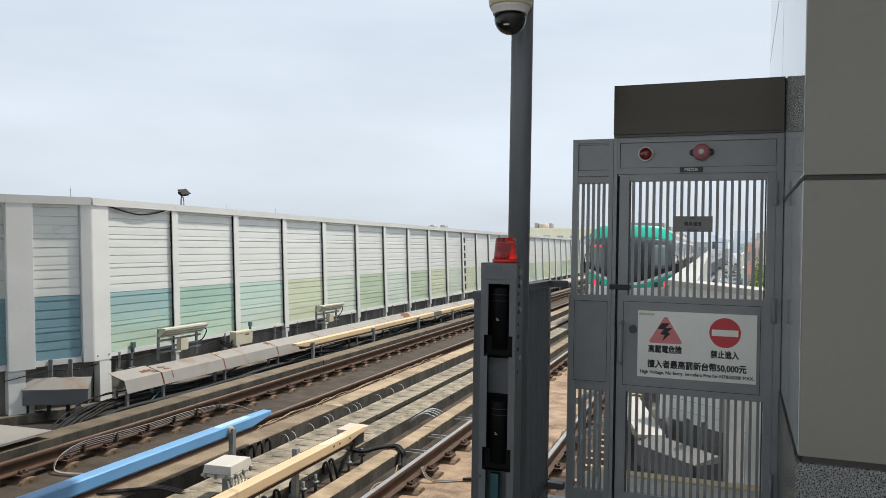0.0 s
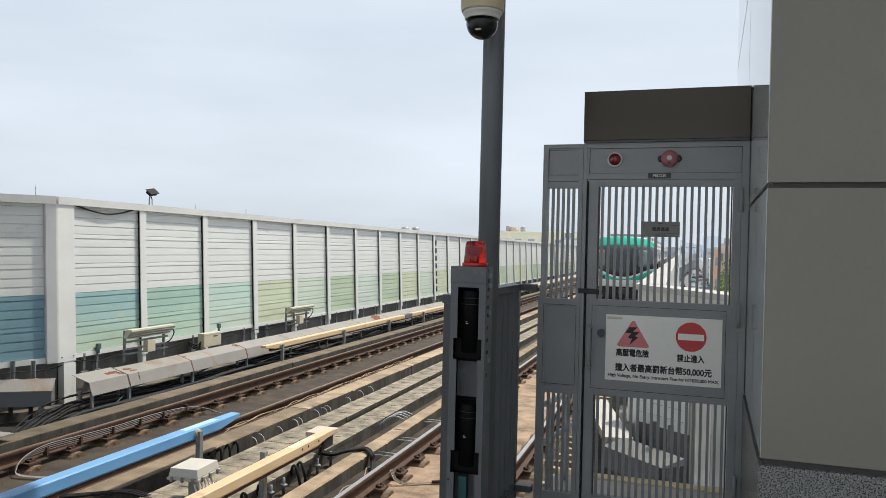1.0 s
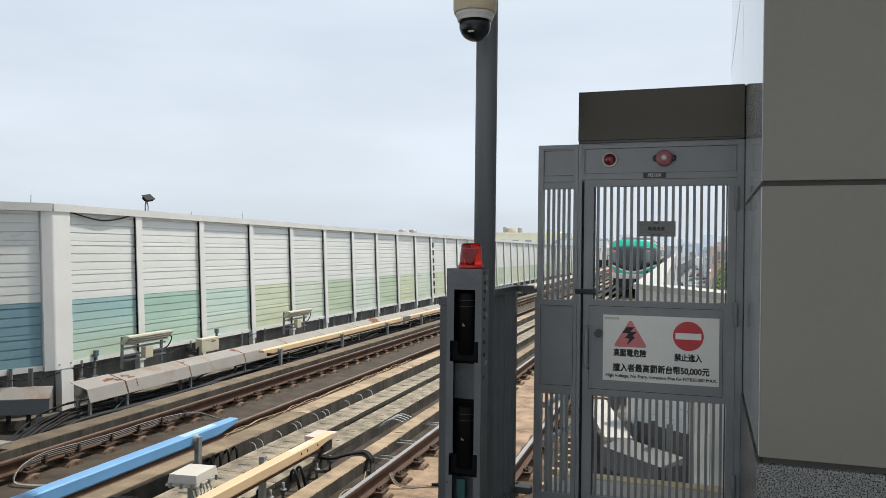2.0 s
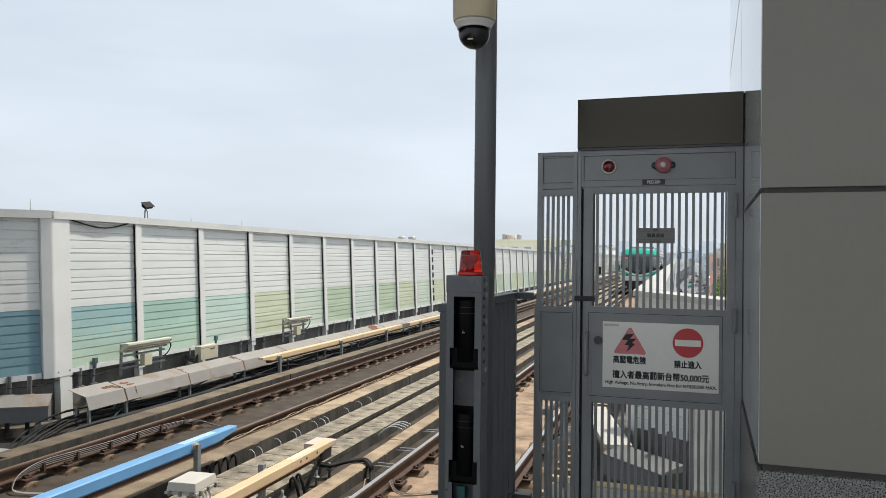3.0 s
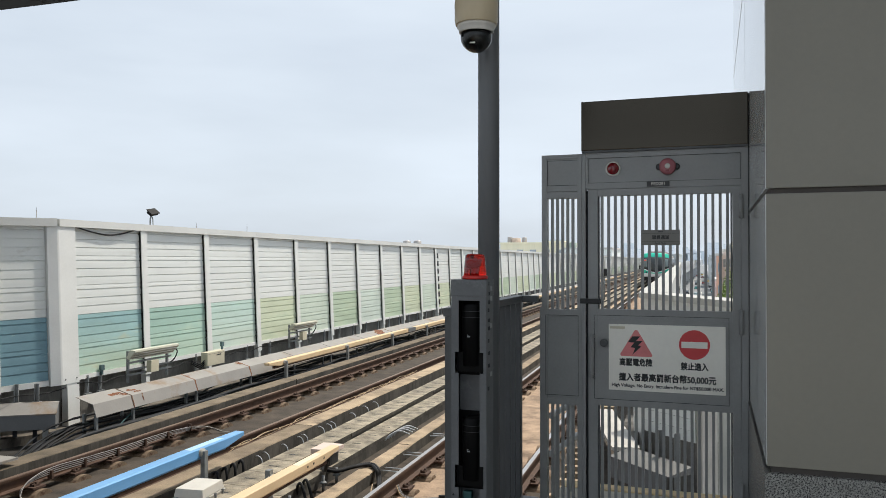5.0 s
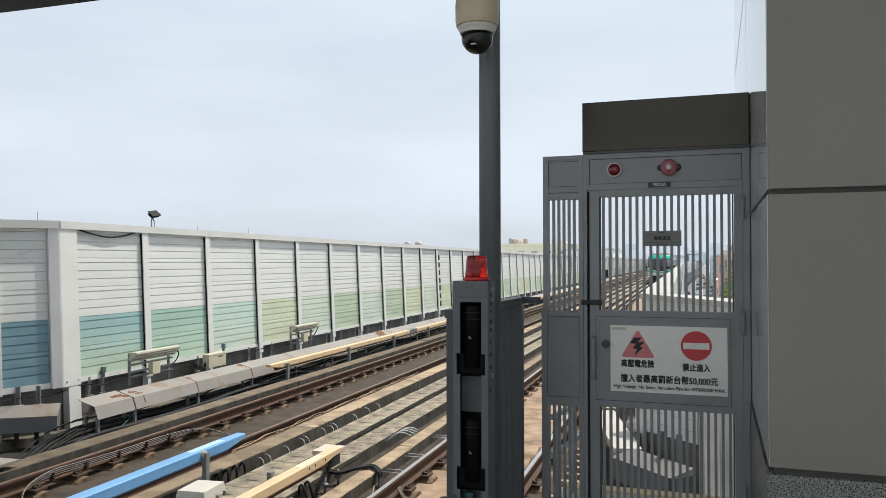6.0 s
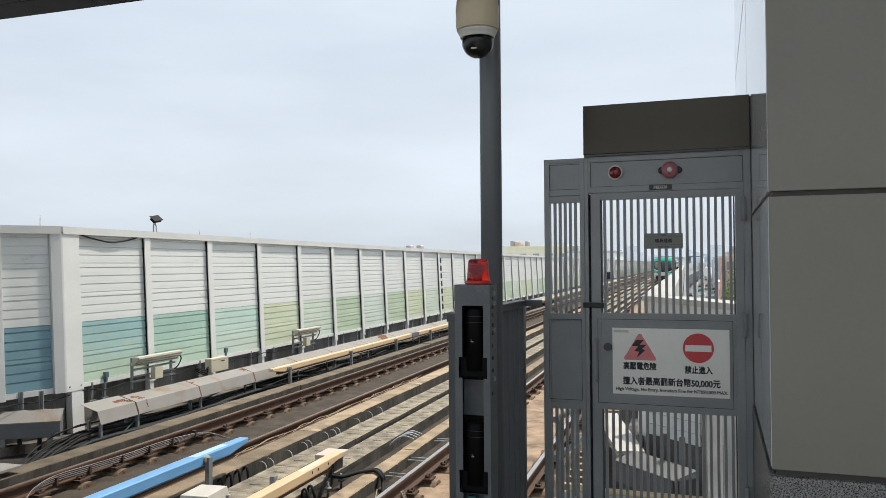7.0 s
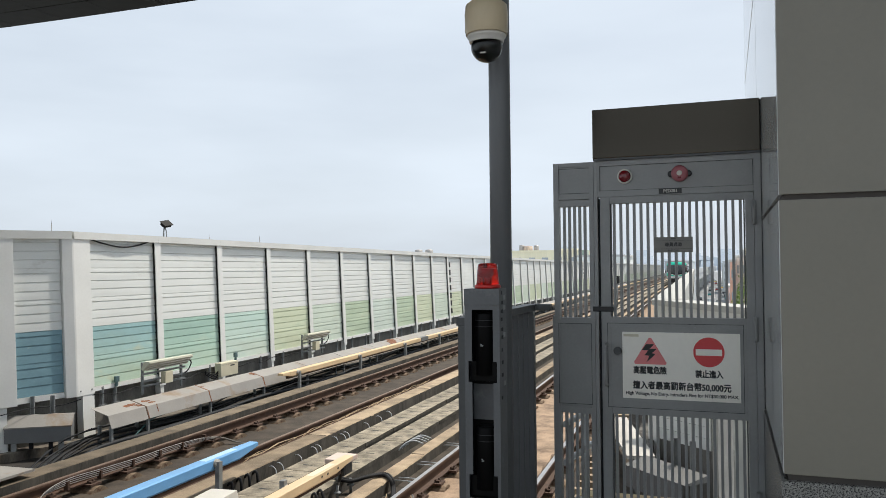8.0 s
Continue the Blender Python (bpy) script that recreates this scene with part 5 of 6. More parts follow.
    tube(bm, curve_pts([(-7.385, 10.79, 2.18), (-7.378, 11.2, 2.10), (-7.375, 11.6, 2.06), (-7.378, 12.0, 2.10), (-7.385, 12.35, 2.18)], 6), 0.014, 8)
    solid("slack_cable", bm, M["cable"], "black cable sagging below the barrier's capping", "cable", R)
    bm = bmesh.new()
    pts = [(-7.72, 9.0, -0.66), (-7.52, 9.6, -0.58), (-7.34, 10.2, -0.60), (-7.25, 10.8, -0.52)]
    pts += [(-7.245, 10.8 + 0.5 * k, -0.53 - 0.05 * (k % 2) - 0.01 * (k % 3)) for k in range(1, 16)]
    tube(bm, curve_pts(pts, 4), 0.008, 6)
    solid("strung_cable", bm, M["cable"], "thin black cable strung along the parapet", "cable", R)
    # thin lightning rods behind the barrier
    for s, h in ((10.87, 2.49), (15.66, 2.42), (17.91, 2.49)):
        bm = bmesh.new()
        rod(bm, (-8.3, s, 0.2), (-8.3, s, h), 0.008, 6)
        rod(bm, (-8.3, s, h), (-8.3, s, h + 0.06), 0.002, 6)
        solid("lightning_rod", bm, M["galv_dull"], "thin lightning rod behind the noise barrier", "lightning rod", R, group="lightning rods")
    # grey equipment cover below the flared barrier
    c = thing("equipment_cover", "grey sheet-metal equipment cover on thin legs below the barrier", "equipment cover", R @ pose(-7.31, 9.64, 0) @ pose(0, 0, 0, 0, 0, -58))
    bm = bmesh.new()
    extrude_profile(bm, [(-0.14, -1.09), (0.10, -1.09), (0.10, -0.845), (-0.10, -0.70), (-0.14, -0.70)], -0.485, 0.485)
    part("case", bm, M["duct_grey"], c)
    bm = bmesh.new()
    extrude_profile(bm, [(0.106, -0.862), (0.112, -0.842), (-0.10, -0.687), (-0.15, -0.687), (-0.15, -0.695), (-0.103, -0.695)], -0.495, 0.495)
    part("lid", bm, M["duct"], c, "pale sloping top sheet")
    for y in (-0.36, 0.33):
        part("leg", boxes((0.02, 0.06, y - 0.04, y + 0.04, -1.40, -1.09)), M["galv"], c)
    for y in (-0.14, 0.15):
        part("leg", boxes((-0.10, -0.06, y - 0.03, y + 0.03, -1.40, -1.09)), M["cable_pipe"], c)
    for y in (-0.15, 0.15):
        part("channel", boxes((-0.19, -0.16, y - 0.034, y - 0.022, -0.72, -0.40), (-0.19, -0.16, y + 0.022, y + 0.034, -0.72, -0.40), (-0.20, -0.188, y - 0.034, y + 0.034, -0.72, -0.40), (-0.20, -0.12, y - 0.07, y + 0.07, -0.700, -0.688)), M["galv_dull"], c)
    # pale plate at the wall foot
    bm = bmesh.new()
    q = [(-5.45, 7.72), (-6.6, 7.69), (-6.6, 4.5), (-5.43, 5.4)]
    lo = [bm.verts.new((x, y, -0.955)) for x, y in q]
    hi = [bm.verts.new((x, y, -0.925)) for x, y in q]
    for i in range(4):
        bm.faces.new((lo[i], lo[(i + 1) % 4], hi[(i + 1) % 4], hi[i]))
    bm.faces.new(lo[::-1])
    bm.faces.new(hi)
    plate = solid("cover_plate", bm, M["duct"], "pale flat cover plate beside the outer upstand", "cover plate", R)
    part("support", boxes((-6.5, -5.7, 4.6, 7.5, DECK, -0.955)), M["concrete_dark"], plate)
    # white junction box on a stem with looped leads
    j = thing("junction_box", "white plastic junction box on a short stem with looped leads", "junction box", R @ pose(-2.09, 6.74, -1.03) @ pose(0, 0, 0, 0, 0, 4))
    lid = boxes((-0.165, 0.165, -0.215, 0.215, 0.222, 0.315), bevel=0.012)
    for v in lid.verts:
        if v.co.z > 0.28:
            v.co.x *= 0.93
            v.co.y *= 0.945
    part("lid", lid, M["white_plastic"], j)
    part("body", boxes((-0.178, 0.178, -0.228, 0.228, 0.196, 0.222), bevel=0.006), M["beige_grey"], j)
    for x, y in ((0.183, -0.15), (0.183, 0.0), (0.183, 0.15), (0.0, -0.233), (-0.12, -0.233), (0.12, -0.233)):
        part("latch", boxes((x - 0.012, x + 0.012, y - 0.012, y + 0.012, 0.185, 0.232)), M["galv_dull"], j)
    part("stem", boxes((-0.04, 0.04, -0.04, 0.04, -0.22, 0.20)), M["galv_dull"], j)
    for k in range(6):
        bm = bmesh.new()
        y = -0.17 + 0.06 * k
        rod(bm, (0.10, y, 0.205), (0.10, y, 0.16), 0.016, 8)
        part("gland", bm, M["galv_dull"], j)
        bm = bmesh.new()
        tube(bm, curve_pts([(0.10, y, 0.17), (0.16 + 0.01 * k, y - 0.03, 0.03), (0.17 + 0.015 * k, y - 0.02 + 0.03 * k, -0.13), (0.10, y + 0.12, -0.195), (-0.08, y + 0.10 - 0.04 * k, -0.19), (-0.12, y - 0.05, -0.06)], 5), 0.011, 6)
        part("lead", bm, M["sign_white"], j)
    # pinkish cover by the end of the yellow rail
    k = thing("small_cover", "faded pink plastic cover on a short block between the tracks", "cover", R @ pose(-1.95, 9.50, -1.10))
    part("lid", boxes((-0.155, 0.155, -0.20, 0.20, 0.09, 0.155), bevel=0.012), M["pinkish"], k)
    part("block", boxes((-0.10, 0.10, -0.14, 0.14, -0.27, 0.09)), M["concrete_dark"], k)

    def cable(pts, r, m, label, group=""):
        bm = bmesh.new()
        tube(bm, curve_pts(pts, 5), r, 7)
        solid("cable", bm, M[m], label, "cable", R, group=group)
    # leads clipped along the outer rail
    for k in range(4):
        o = 0.026 * k
        cable([(-4.62 + o * 0.3, 7.47 - o * 0.6, -1.335), (-4.98 + o * 0.3, 7.40 - o * 0.5, -1.335), (-5.12 + o * 0.6, 7.42 - o * 0.4, -1.29), (-5.15 + o * 0.3, 7.56, -1.205 + o * 0.5), (-5.16 + o * 0.2, 7.95, -1.175 + o * 1.0), (-5.16 + o * 0.2, 8.55, -1.19 + o * 1.0),
               (-5.16 + o * 0.2, 9.3, -1.21 + o * 1.0), (-5.16 + o * 0.2, 10.15, -1.21 + o * 1.0), (-5.14 + o * 0.3, 11.0, -1.225 + o * 0.6), (-5.06 + o, 11.3, -1.25), (-4.90 + o, 11.42, -1.33), (-4.55 + o, 11.45, -1.345)], 0.0058, "cable_lead", "grey lead clipped along the outer rail", "leads on the outer rail")
    cable([(-4.64, 7.46, -1.345), (-4.56, 7.50, -1.34), (-4.46, 7.55, -1.345)], 0.026, "cable", "black cable joint sleeve on the deck")
    # stubs of conduit between the upstand and the trough
    rng = random.Random(11)
    for s in (8.55, 8.75, 8.95, 9.15, 9.6, 9.8, 10.35, 10.85, 11.0, 11.6, 11.9, 12.05, 12.9, 13.5, 14.0):
        dark = s < 9.4
        h = rng.uniform(0.02, 0.10)
        pts = [(-3.12, s, -1.18), (-3.07, s - 0.01, -1.15 + h * 0.2), (-3.03, s - 0.03, -1.18), (-3.01, s - 0.04, -1.36)] if dark else [(-3.12, s, -1.21 + h * 0.3), (-3.07, s - 0.02, -1.195 + h * 0.3), (-2.99, s - 0.06, -1.22 + h * 0.2), (-2.95, s - 0.08, -1.32)]
        cable(pts, 0.018 if dark else 0.0075, "cable" if dark else "cable_white", "short looped lead between upstand and trough", "looped leads")
    for s in (6.9, 7.15, 7.5, 8.3, 8.45):
        cable([(-1.83, s + 0.10, -1.27), (-1.77, s, -1.13), (-1.70, s - 0.03, -1.12), (-1.60, s - 0.08, -1.37)], 0.018, "cable", "short black looped cable beside the trough", "looped cables")
    # heavy feeders from the end of the yellow rail
    for k in range(2):
        o = 0.06 * k
        cable([(-1.50, 8.55, -0.84 - o * 0.5), (-1.62, 8.75, -1.05), (-1.85, 9.23 - o, -1.160), (-1.69, 9.31 - o, -1.200), (-1.51, 9.48 - o, -1.170), (-1.35, 9.62 - o, -1.170), (-1.19, 9.47 - o, -1.190), (-1.15, 9.43 - o, -1.280), (-1.07, 9.22 - o, -1.350)], 0.024, "cable",
              "heavy black feeder cable from the conductor rail", "feeder cables")
    for k in range(3):
        o = 0.04 * k
        cable([(-2.35 + o, 6.9, -1.16), (-2.55 + o, 6.75 - o, -1.12), (-2.85, 6.7 - o, -1.07), (-3.1, 6.6 - o, -1.09), (-3.42, 6.4 - o, -1.10)], 0.014, "cable", "heavy black feeder cable from the conductor rail", "feeder cables")
    # bonding lead and white wire at the near rail
    for k in range(3):
        cable([(-0.70, 8.85 + 0.03 * k, -1.2), (-0.60, 8.78 + 0.03 * k, -1.30), (-0.45, 8.85 + 0.03 * k, -1.35), (-0.2, 9.0 + 0.02 * k, -1.352), (-0.02, 9.1 + 0.02 * k, -1.352)], 0.008, "cable_grey" if k else "cable_tan", "bonding lead from the near rail across the deck", "bonding leads")
    cable([(-0.20, 9.02, -1.34), (-0.02, 9.1, -1.335), (0.10, 9.14, -1.34)], 0.024, "cable", "black cable joint sleeve on the deck")
    cable([(-0.95, 6.6, -1.30), (-1.0, 7.2, -1.25), (-0.96, 7.7, -1.32), (-1.0, 8.1, -1.24), (-0.98, 8.6, -1.30), (-1.04, 8.9, -1.22)], 0.007, "cable_tan", "thin tan wire beside the near rail")
    for s in (9.7, 9.85, 10.6, 10.75, 11.9, 12.05):
        cable([(-1.25, s, -1.27), (-1.10, s - 0.06, -1.25), (-0.84, s - 0.12, -1.24)], 0.009, "cable_white", "short bonding lead at the near rail", "short bonding leads")
    for s in (11.35, 11.5, 11.62, 11.75):
        cable([(-1.83, s, -1.27), (-1.74, s + 0.06, -1.17), (-1.62, s + 0.14, -1.13), (-1.49, s + 0.22, -1.19)], 0.012, "cable_white", "short looped lead between upstand and trough", "looped leads")
    cable([(-6.0, 9.7, -1.33), (-6.12, 10.2, -1.22), (-6.3, 10.9, -1.02), (-6.45, 11.5, -0.93)], 0.012, "teal_dull", "thin teal cable rising below the duct")
    for s, u, z in ((11.34, -7.27, -0.36), (14.75, -7.0, -0.28)):
        solid("terminal_box", boxes((-0.03, 0.03, -0.04, 0.04, -0.02, 0.08), (-0.02, 0.02, -0.02, 0.02, -0.10, -0.02), bevel=0.008), M["teal_grey"], "small dull teal terminal box on a bracket", "terminal box", R @ pose(u, s, z), group="teal terminal boxes")
    # clips on the outer rail's leads
    for s in (7.95, 8.55, 9.2, 9.8, 10.35, 10.95):
        ob = new("cable_clip", CACHE.setdefault("clip", mesh_of(boxes((-5.19, -5.12, -0.016, 0.016, -1.24, -1.13), bevel=0.003), "cable_clip", M["rust"])))
        ob.matrix_basis = R @ pose(0, s, 0)
        tagged(ob, "rusty clip holding leads to the outer rail", "cable clip", "cable clips")
    # stray wires in the dust beside the middle upstand
    for k in range(3):
        pts = [(-3.53 - 0.03 * k + 0.04 * math.sin(2.3 * q + k), 9.6 + q * 0.55, -1.11 + 0.02 * math.sin(3.1 * q + 2 * k) - 0.02 * k) for q in range(16)]
        cable(pts, 0.006, "cable_tan", "thin stray wire lying along the middle upstand", "stray wires")
    # studs in the gap beside the inner upstand
    for s in (6.75, 6.95, 7.45, 7.7, 8.0, 8.9, 9.3):
        bm = bmesh.new()
        rod(bm, (0, 0, 0), (0, 0, 0.20), 0.018, 8)
        lathe(bm, [(0.045, 0.10), (0.048, 0.115), (0.03, 0.13)], 12)
        solid("stud", bm, M["galv_dull"], "steel anchor stud with a washer beside the trough", "anchor stud", R @ pose(-1.72, s, DECK), group="anchor studs")
    # small trackside signal
    g = thing("trackside_signal", "small dark trackside signal head on a thin post", "signal", R @ pose(-2.2, 52.0, -1.02))
    bm = bmesh.new()
    rod(bm, (0, 0, 0), (0, 0, 1.6), 0.04, 10)
    part("post", bm, M["galv_dull"], g)
    part("head", boxes((-0.17, 0.17, -0.08, 0.08, 1.58, 2.06), bevel=0.02), M["black"], g)
    # equipment past the walkway, below the near parapet
    e = thing("equipment_enclosure", "white ribbed sheet enclosure on a grey concrete base beyond the gate", "enclosure", R @ pose(0.17, 0, 0))
    def slanted(name, a, b, w, z0, z1, m, label="", drop=0.0, parent=e):
        a, b = Vector(a), Vector(b)
        t = (b - a).normalized()
        n = Vector((-t.y, t.x)) * w
        bm = bmesh.new()
        q = [a, b, b + n, a + n]
        lo = [bm.verts.new((v.x, v.y, z0)) for v in q]
        hi = [bm.verts.new((v.x, v.y, z1 + (drop if i > 1 else 0))) for i, v in enumerate(q)]
        for i in range(4):
            bm.faces.new((lo[i], lo[(i + 1) % 4], hi[(i + 1) % 4], hi[i]))
        bm.faces.new(lo[::-1])
        bm.faces.new(hi)
        return part(name, bm, m, parent, label)
    for k in range(7):
        z = -0.90 + k * 0.16
        slanted("rib", (1.95, 11.68), (2.70, 10.97), 0.3, z, z + 0.152, M["panel_white"])
    slanted("post", (2.72, 10.93), (2.79, 10.865), 0.3, -2.0, 0.22, M["cover_pale"])
    slanted("post", (1.83, 11.80), (1.95, 11.69), 0.3, -2.0, 0.22, M["white_paint"])
    slanted("base", (1.85, 11.86), (2.80, 10.95), 0.3, -2.3, -0.905, M["parapet"])
    d2 = thing("sloped_duct", "grey sheet duct cover with a pale sloping top beyond the gate", "cable duct", R)
    slanted("case", (1.86, 9.32), (2.54, 8.59), 0.001, -1.0, -0.75, M["duct_grey"], parent=d2)
    slanted("lid", (1.85, 9.33), (2.56, 8.57), 0.34, -0.76, -0.75, M["sheet_dark"], drop=0.07, parent=d2)
    for u, y, top in ((1.98, 9.36, -0.76), (2.46, 9.22, -0.386), (2.646, 9.21, -0.41)):
        part("leg", boxes((u - 0.035, u - 0.022, y - 0.03, y + 0.03, -1.9, top), (u + 0.022, u + 0.035, y - 0.03, y + 0.03, -1.9, top), (u - 0.035, u + 0.035, y + 0.02, y + 0.03, -1.9, top)), M["galv_dull"], d2)
    w2 = thing("white_cover", "white sheet cover over cables beside the near track", "cover", R)
    slanted("lid", (1.80, 10.42), (2.16, 10.5), 2.7, -0.95, -0.90, M["cover_pale"], parent=w2)
    part("support", boxes((1.82, 2.08, 10.6, 13.0, DECK, -0.952)), M["concrete_dark"], w2)
    for k in range(22):
        solid_s = 8.2 + k * 0.33
        ob = new("sleeper_step", CACHE.setdefault("step", mesh_of(boxes((1.25, 1.55, 0, 0.09, -1.12, -1.05)), "sleeper_step", M["plinth"])))
        ob.matrix_basis = R @ pose(0, solid_s, 0)
        tagged(ob, "pale concrete cable rest beside the near track", "cable rest", "cable rests")


CACHE = {}


# ---- the train ----
def train():
    t = thing("train", "green and white metro train leaving, red tail lamps lit", "train", R @ pose(0, 29.0, NEAR_RAIL))
    W, NOSE = 1.475, 0.75

    def face_y(x, z):
        """How far the rounded end stands back from its foremost point."""
        k = abs(x) / W
        y = 0.45 * k ** 2.2 + 0.55 * max(0.0, k - 0.72) ** 1.5 * 3
        if z > 2.55:
            y += 0.35 * (z - 2.55) ** 2 * 1.4
        if z < 1.35:
            y += 0.18 * (1.35 - z)
        return y

    def roof_z(x):
        k = abs(x) / W
        return 3.48 - 0.10 * k ** 2 - 0.42 * max(0.0, k - 0.66) ** 2 * 5.0

    def patch(name, zlo, zhi, m, label="", x0=-1.0, x1=1.0, out=0.0, parent=t, nx=28, nz=6, cap=0.0):
        bm = bmesh.new()
        rows = []
        for j in range(nz + 1):
            row = []
            for i in range(nx + 1):
                x = W * (x0 + (x1 - x0) * i / nx)
                a, b = zlo(x), zhi(x)
                z = a + (b - a) * j / nz
                row.append(bm.verts.new((x, face_y(x, z) - out, z)))
            rows.append(row)
        fs = []
        for j in range(nz):
            for i in range(nx):
                f = bm.faces.new((rows[j][i], rows[j][i + 1], rows[j + 1][i + 1], rows[j + 1][i]))
                f.smooth = True
                fs.append(f)
        ext = bmesh.ops.extrude_face_region(bm, geom=fs)
        bmesh.ops.translate(bm, verts=[v for v in ext["geom"] if isinstance(v, bmesh.types.BMVert)], vec=(0, 0.04, 0))
        return part(name, bm, m, parent, label)

    dip = lambda x: 1.90 - 0.42 * math.cos(min(1.0, abs(x) / (W * 0.95)) * math.pi / 2) ** 1.3
    patch("brow", lambda x: 2.93 + 0.10 * (1 - (x / W) ** 2), roof_z, M["train_green"], "green rounded roof brow")
    patch("windscreen", dip, lambda x: 2.93 + 0.10 * (1 - (x / W) ** 2), M["train_glass"], "dark windscreen")
    patch("white_stripe", lambda x: dip(x) - 0.10, dip, M["train_white"], "white stripe below the windscreen")
    patch("green_band", lambda x: 1.30 + 0.06 * abs(x / W), lambda x: dip(x) - 0.10, M["train_green"], "green band")
    patch("skirt", lambda x: 0.98, lambda x: 1.30 + 0.06 * abs(x / W), M["train_white"], "white lower skirt")
    # side windows of the cab end, sky beyond painted into their colour, and display
    patch("cab_window", lambda x: 1.98, lambda x: 2.80, M["train_window_sky"], "side window of the train end, sky painted in", 0.52, 0.86, 0.012, nx=6)
    patch("cab_window", lambda x: 1.98, lambda x: 2.80, M["train_window_sky"], "side window of the train end, sky painted in", -0.90, -0.58, 0.012, nx=6)
    patch("display", lambda x: 2.66, lambda x: 2.76, M["display_red"], "red lit destination display", -0.84, -0.62, 0.026, nx=4, nz=1)
    patch("door_seam", lambda x: 1.60, lambda x: 2.98, M["black"], "", 0.30, 0.315, 0.014, nx=1)
    patch("door_seam", lambda x: 1.60, lambda x: 2.98, M["black"], "", -0.315, -0.30, 0.014, nx=1)
    patch("badge", lambda x: 1.66, lambda x: 1.82, M["train_blue"], "small blue badge shape", -0.03, 0.03, 0.012, nx=2, nz=1)
    for sx in (-1, 1):
        for k, (x, m, lab) in enumerate(((0.80, "tail_red", "lit red tail lamp"), (0.62, "lamp_off", "unlit round head lamp"))):
            bm = bmesh.new()
            y = face_y(x * W, 1.50)
            rod(bm, (sx * x * W, y + 0.05, 1.44), (sx * x * W, y - 0.03, 1.44), 0.095 if not k else 0.085, 18)
            part("tail_lamp" if not k else "head_lamp", bm, M[m], t, lab)
    # wiper
    bm = bmesh.new()
    tube(bm, [(0.55, face_y(0.55, 1.75) - 0.04, 1.72), (0.72, face_y(0.72, 2.1) - 0.04, 2.15), (0.80, face_y(0.8, 2.5) - 0.03, 2.5)], 0.015, 6)
    part("wiper", bm, M["black"], t)
    # cars
    ln = 21.4
    for c in range(2):
        y0 = 0.80 + c * (ln + 0.6)
        car = part("car_body", boxes((-W + 0.03, W - 0.03, y0, y0 + ln, 0.98, 3.02)), M["train_white"], t, "white car side")
        bm = bmesh.new()
        prof = [(W * k / 8, roof_z(W * k / 8)) for k in range(-8, 9)]
        prof = [(-W, 3.0)] + prof + [(W, 3.0)]
        extrude_profile(bm, [(x * 0.985, z) for x, z in prof][::-1], y0 - 0.05, y0 + ln)
        part("car_roof", bm, M["train_roof"], t)
        for sx in (-1, 1):
            part("green_stripe", boxes(*[(sx * (W - 0.03) - 0.006, sx * (W - 0.03) + 0.006, y0, y0 + ln, 1.32, 1.50)]), M["train_green"], car)
            for k in range(5):
                a = y0 + 1.2 + k * 4.1
                part("side_window", boxes((sx * (W - 0.03) - 0.010, sx * (W - 0.03) + 0.010, a - 0.30, a + 2.25, 1.30, 2.90)), M["train_glass"], car)
                part("door", boxes((sx * (W - 0.03) - 0.014, sx * (W - 0.03) + 0.014, a + 2.4, a + 3.7, 1.05, 2.92)), M["train_door"], car)
                part("door_glass", boxes((sx * (W - 0.03) - 0.018, sx * (W - 0.03) + 0.018, a + 2.52, a + 3.0, 1.75, 2.75), (sx * (W - 0.03) - 0.018, sx * (W - 0.03) + 0.018, a + 3.1, a + 3.58, 1.75, 2.75)), M["train_glass"], car)
        for a in (y0 + 3.2, y0 + 8.5, y0 + 14.5):
            part("roof_unit", boxes((-0.95, 0.95, a, a + 3.6, 3.40, 3.68), bevel=0.05), M["train_roof"], t, "grey roof equipment")
        part("underframe", boxes((-1.25, 1.25, y0 + 0.2, y0 + ln - 0.2, 0.55, 0.98)), M["black"], t, "black underframe equipment")
        for a in (y0 + 2.6, y0 + ln - 3.4):
            bm = boxes((-1.05, 1.05, a - 1.3, a + 1.3, 0.35, 0.62))
            bogie = part("bogie", bm, M["black"], t)
            for dy in (-1.0, 1.0):
                for sx in (-1, 1):
                    bm = bmesh.new()
                    rod(bm, (sx * 0.68, a + dy, 0.41), (sx * 0.80, a + dy, 0.41), 0.41, 24)
                    part("wheel", bm, M["rail_side"], bogie)
    # coupler, buffer beam
    bm = boxes((-0.16, 0.16, -0.15, 0.7, 0.62, 0.92), bevel=0.03)
    rod(bm, (0, -0.3, 0.76), (0, 0.1, 0.76), 0.10, 14)
    part("coupler", bm, M["coupler"], t, "dark steel coupler")
    part("buffer_beam", boxes((-0.95, 0.95, 0.35, 0.9, 0.42, 0.97)), M["black"], t)
    for sx in (-1, 1):
        part("lifeguard", boxes((sx * 0.75 - 0.09, sx * 0.75 + 0.09, 0.4, 0.55, 0.10, 0.55)), M["coupler"], t)
    for sx in (-1, 1):
        bm = bmesh.new()
        tube(bm, [(sx * (W - 0.05), 0.75, 2.45), (sx * (W + 0.12), 0.70, 2.42), (sx * (W + 0.14), 0.70, 2.1)], 0.02, 6)
        box(bm, sx * (W + 0.14) - 0.08, sx * (W + 0.14) + 0.08, 0.66, 0.74, 1.75, 2.15)
        part("mirror", bm, M["black"], t)
    return t


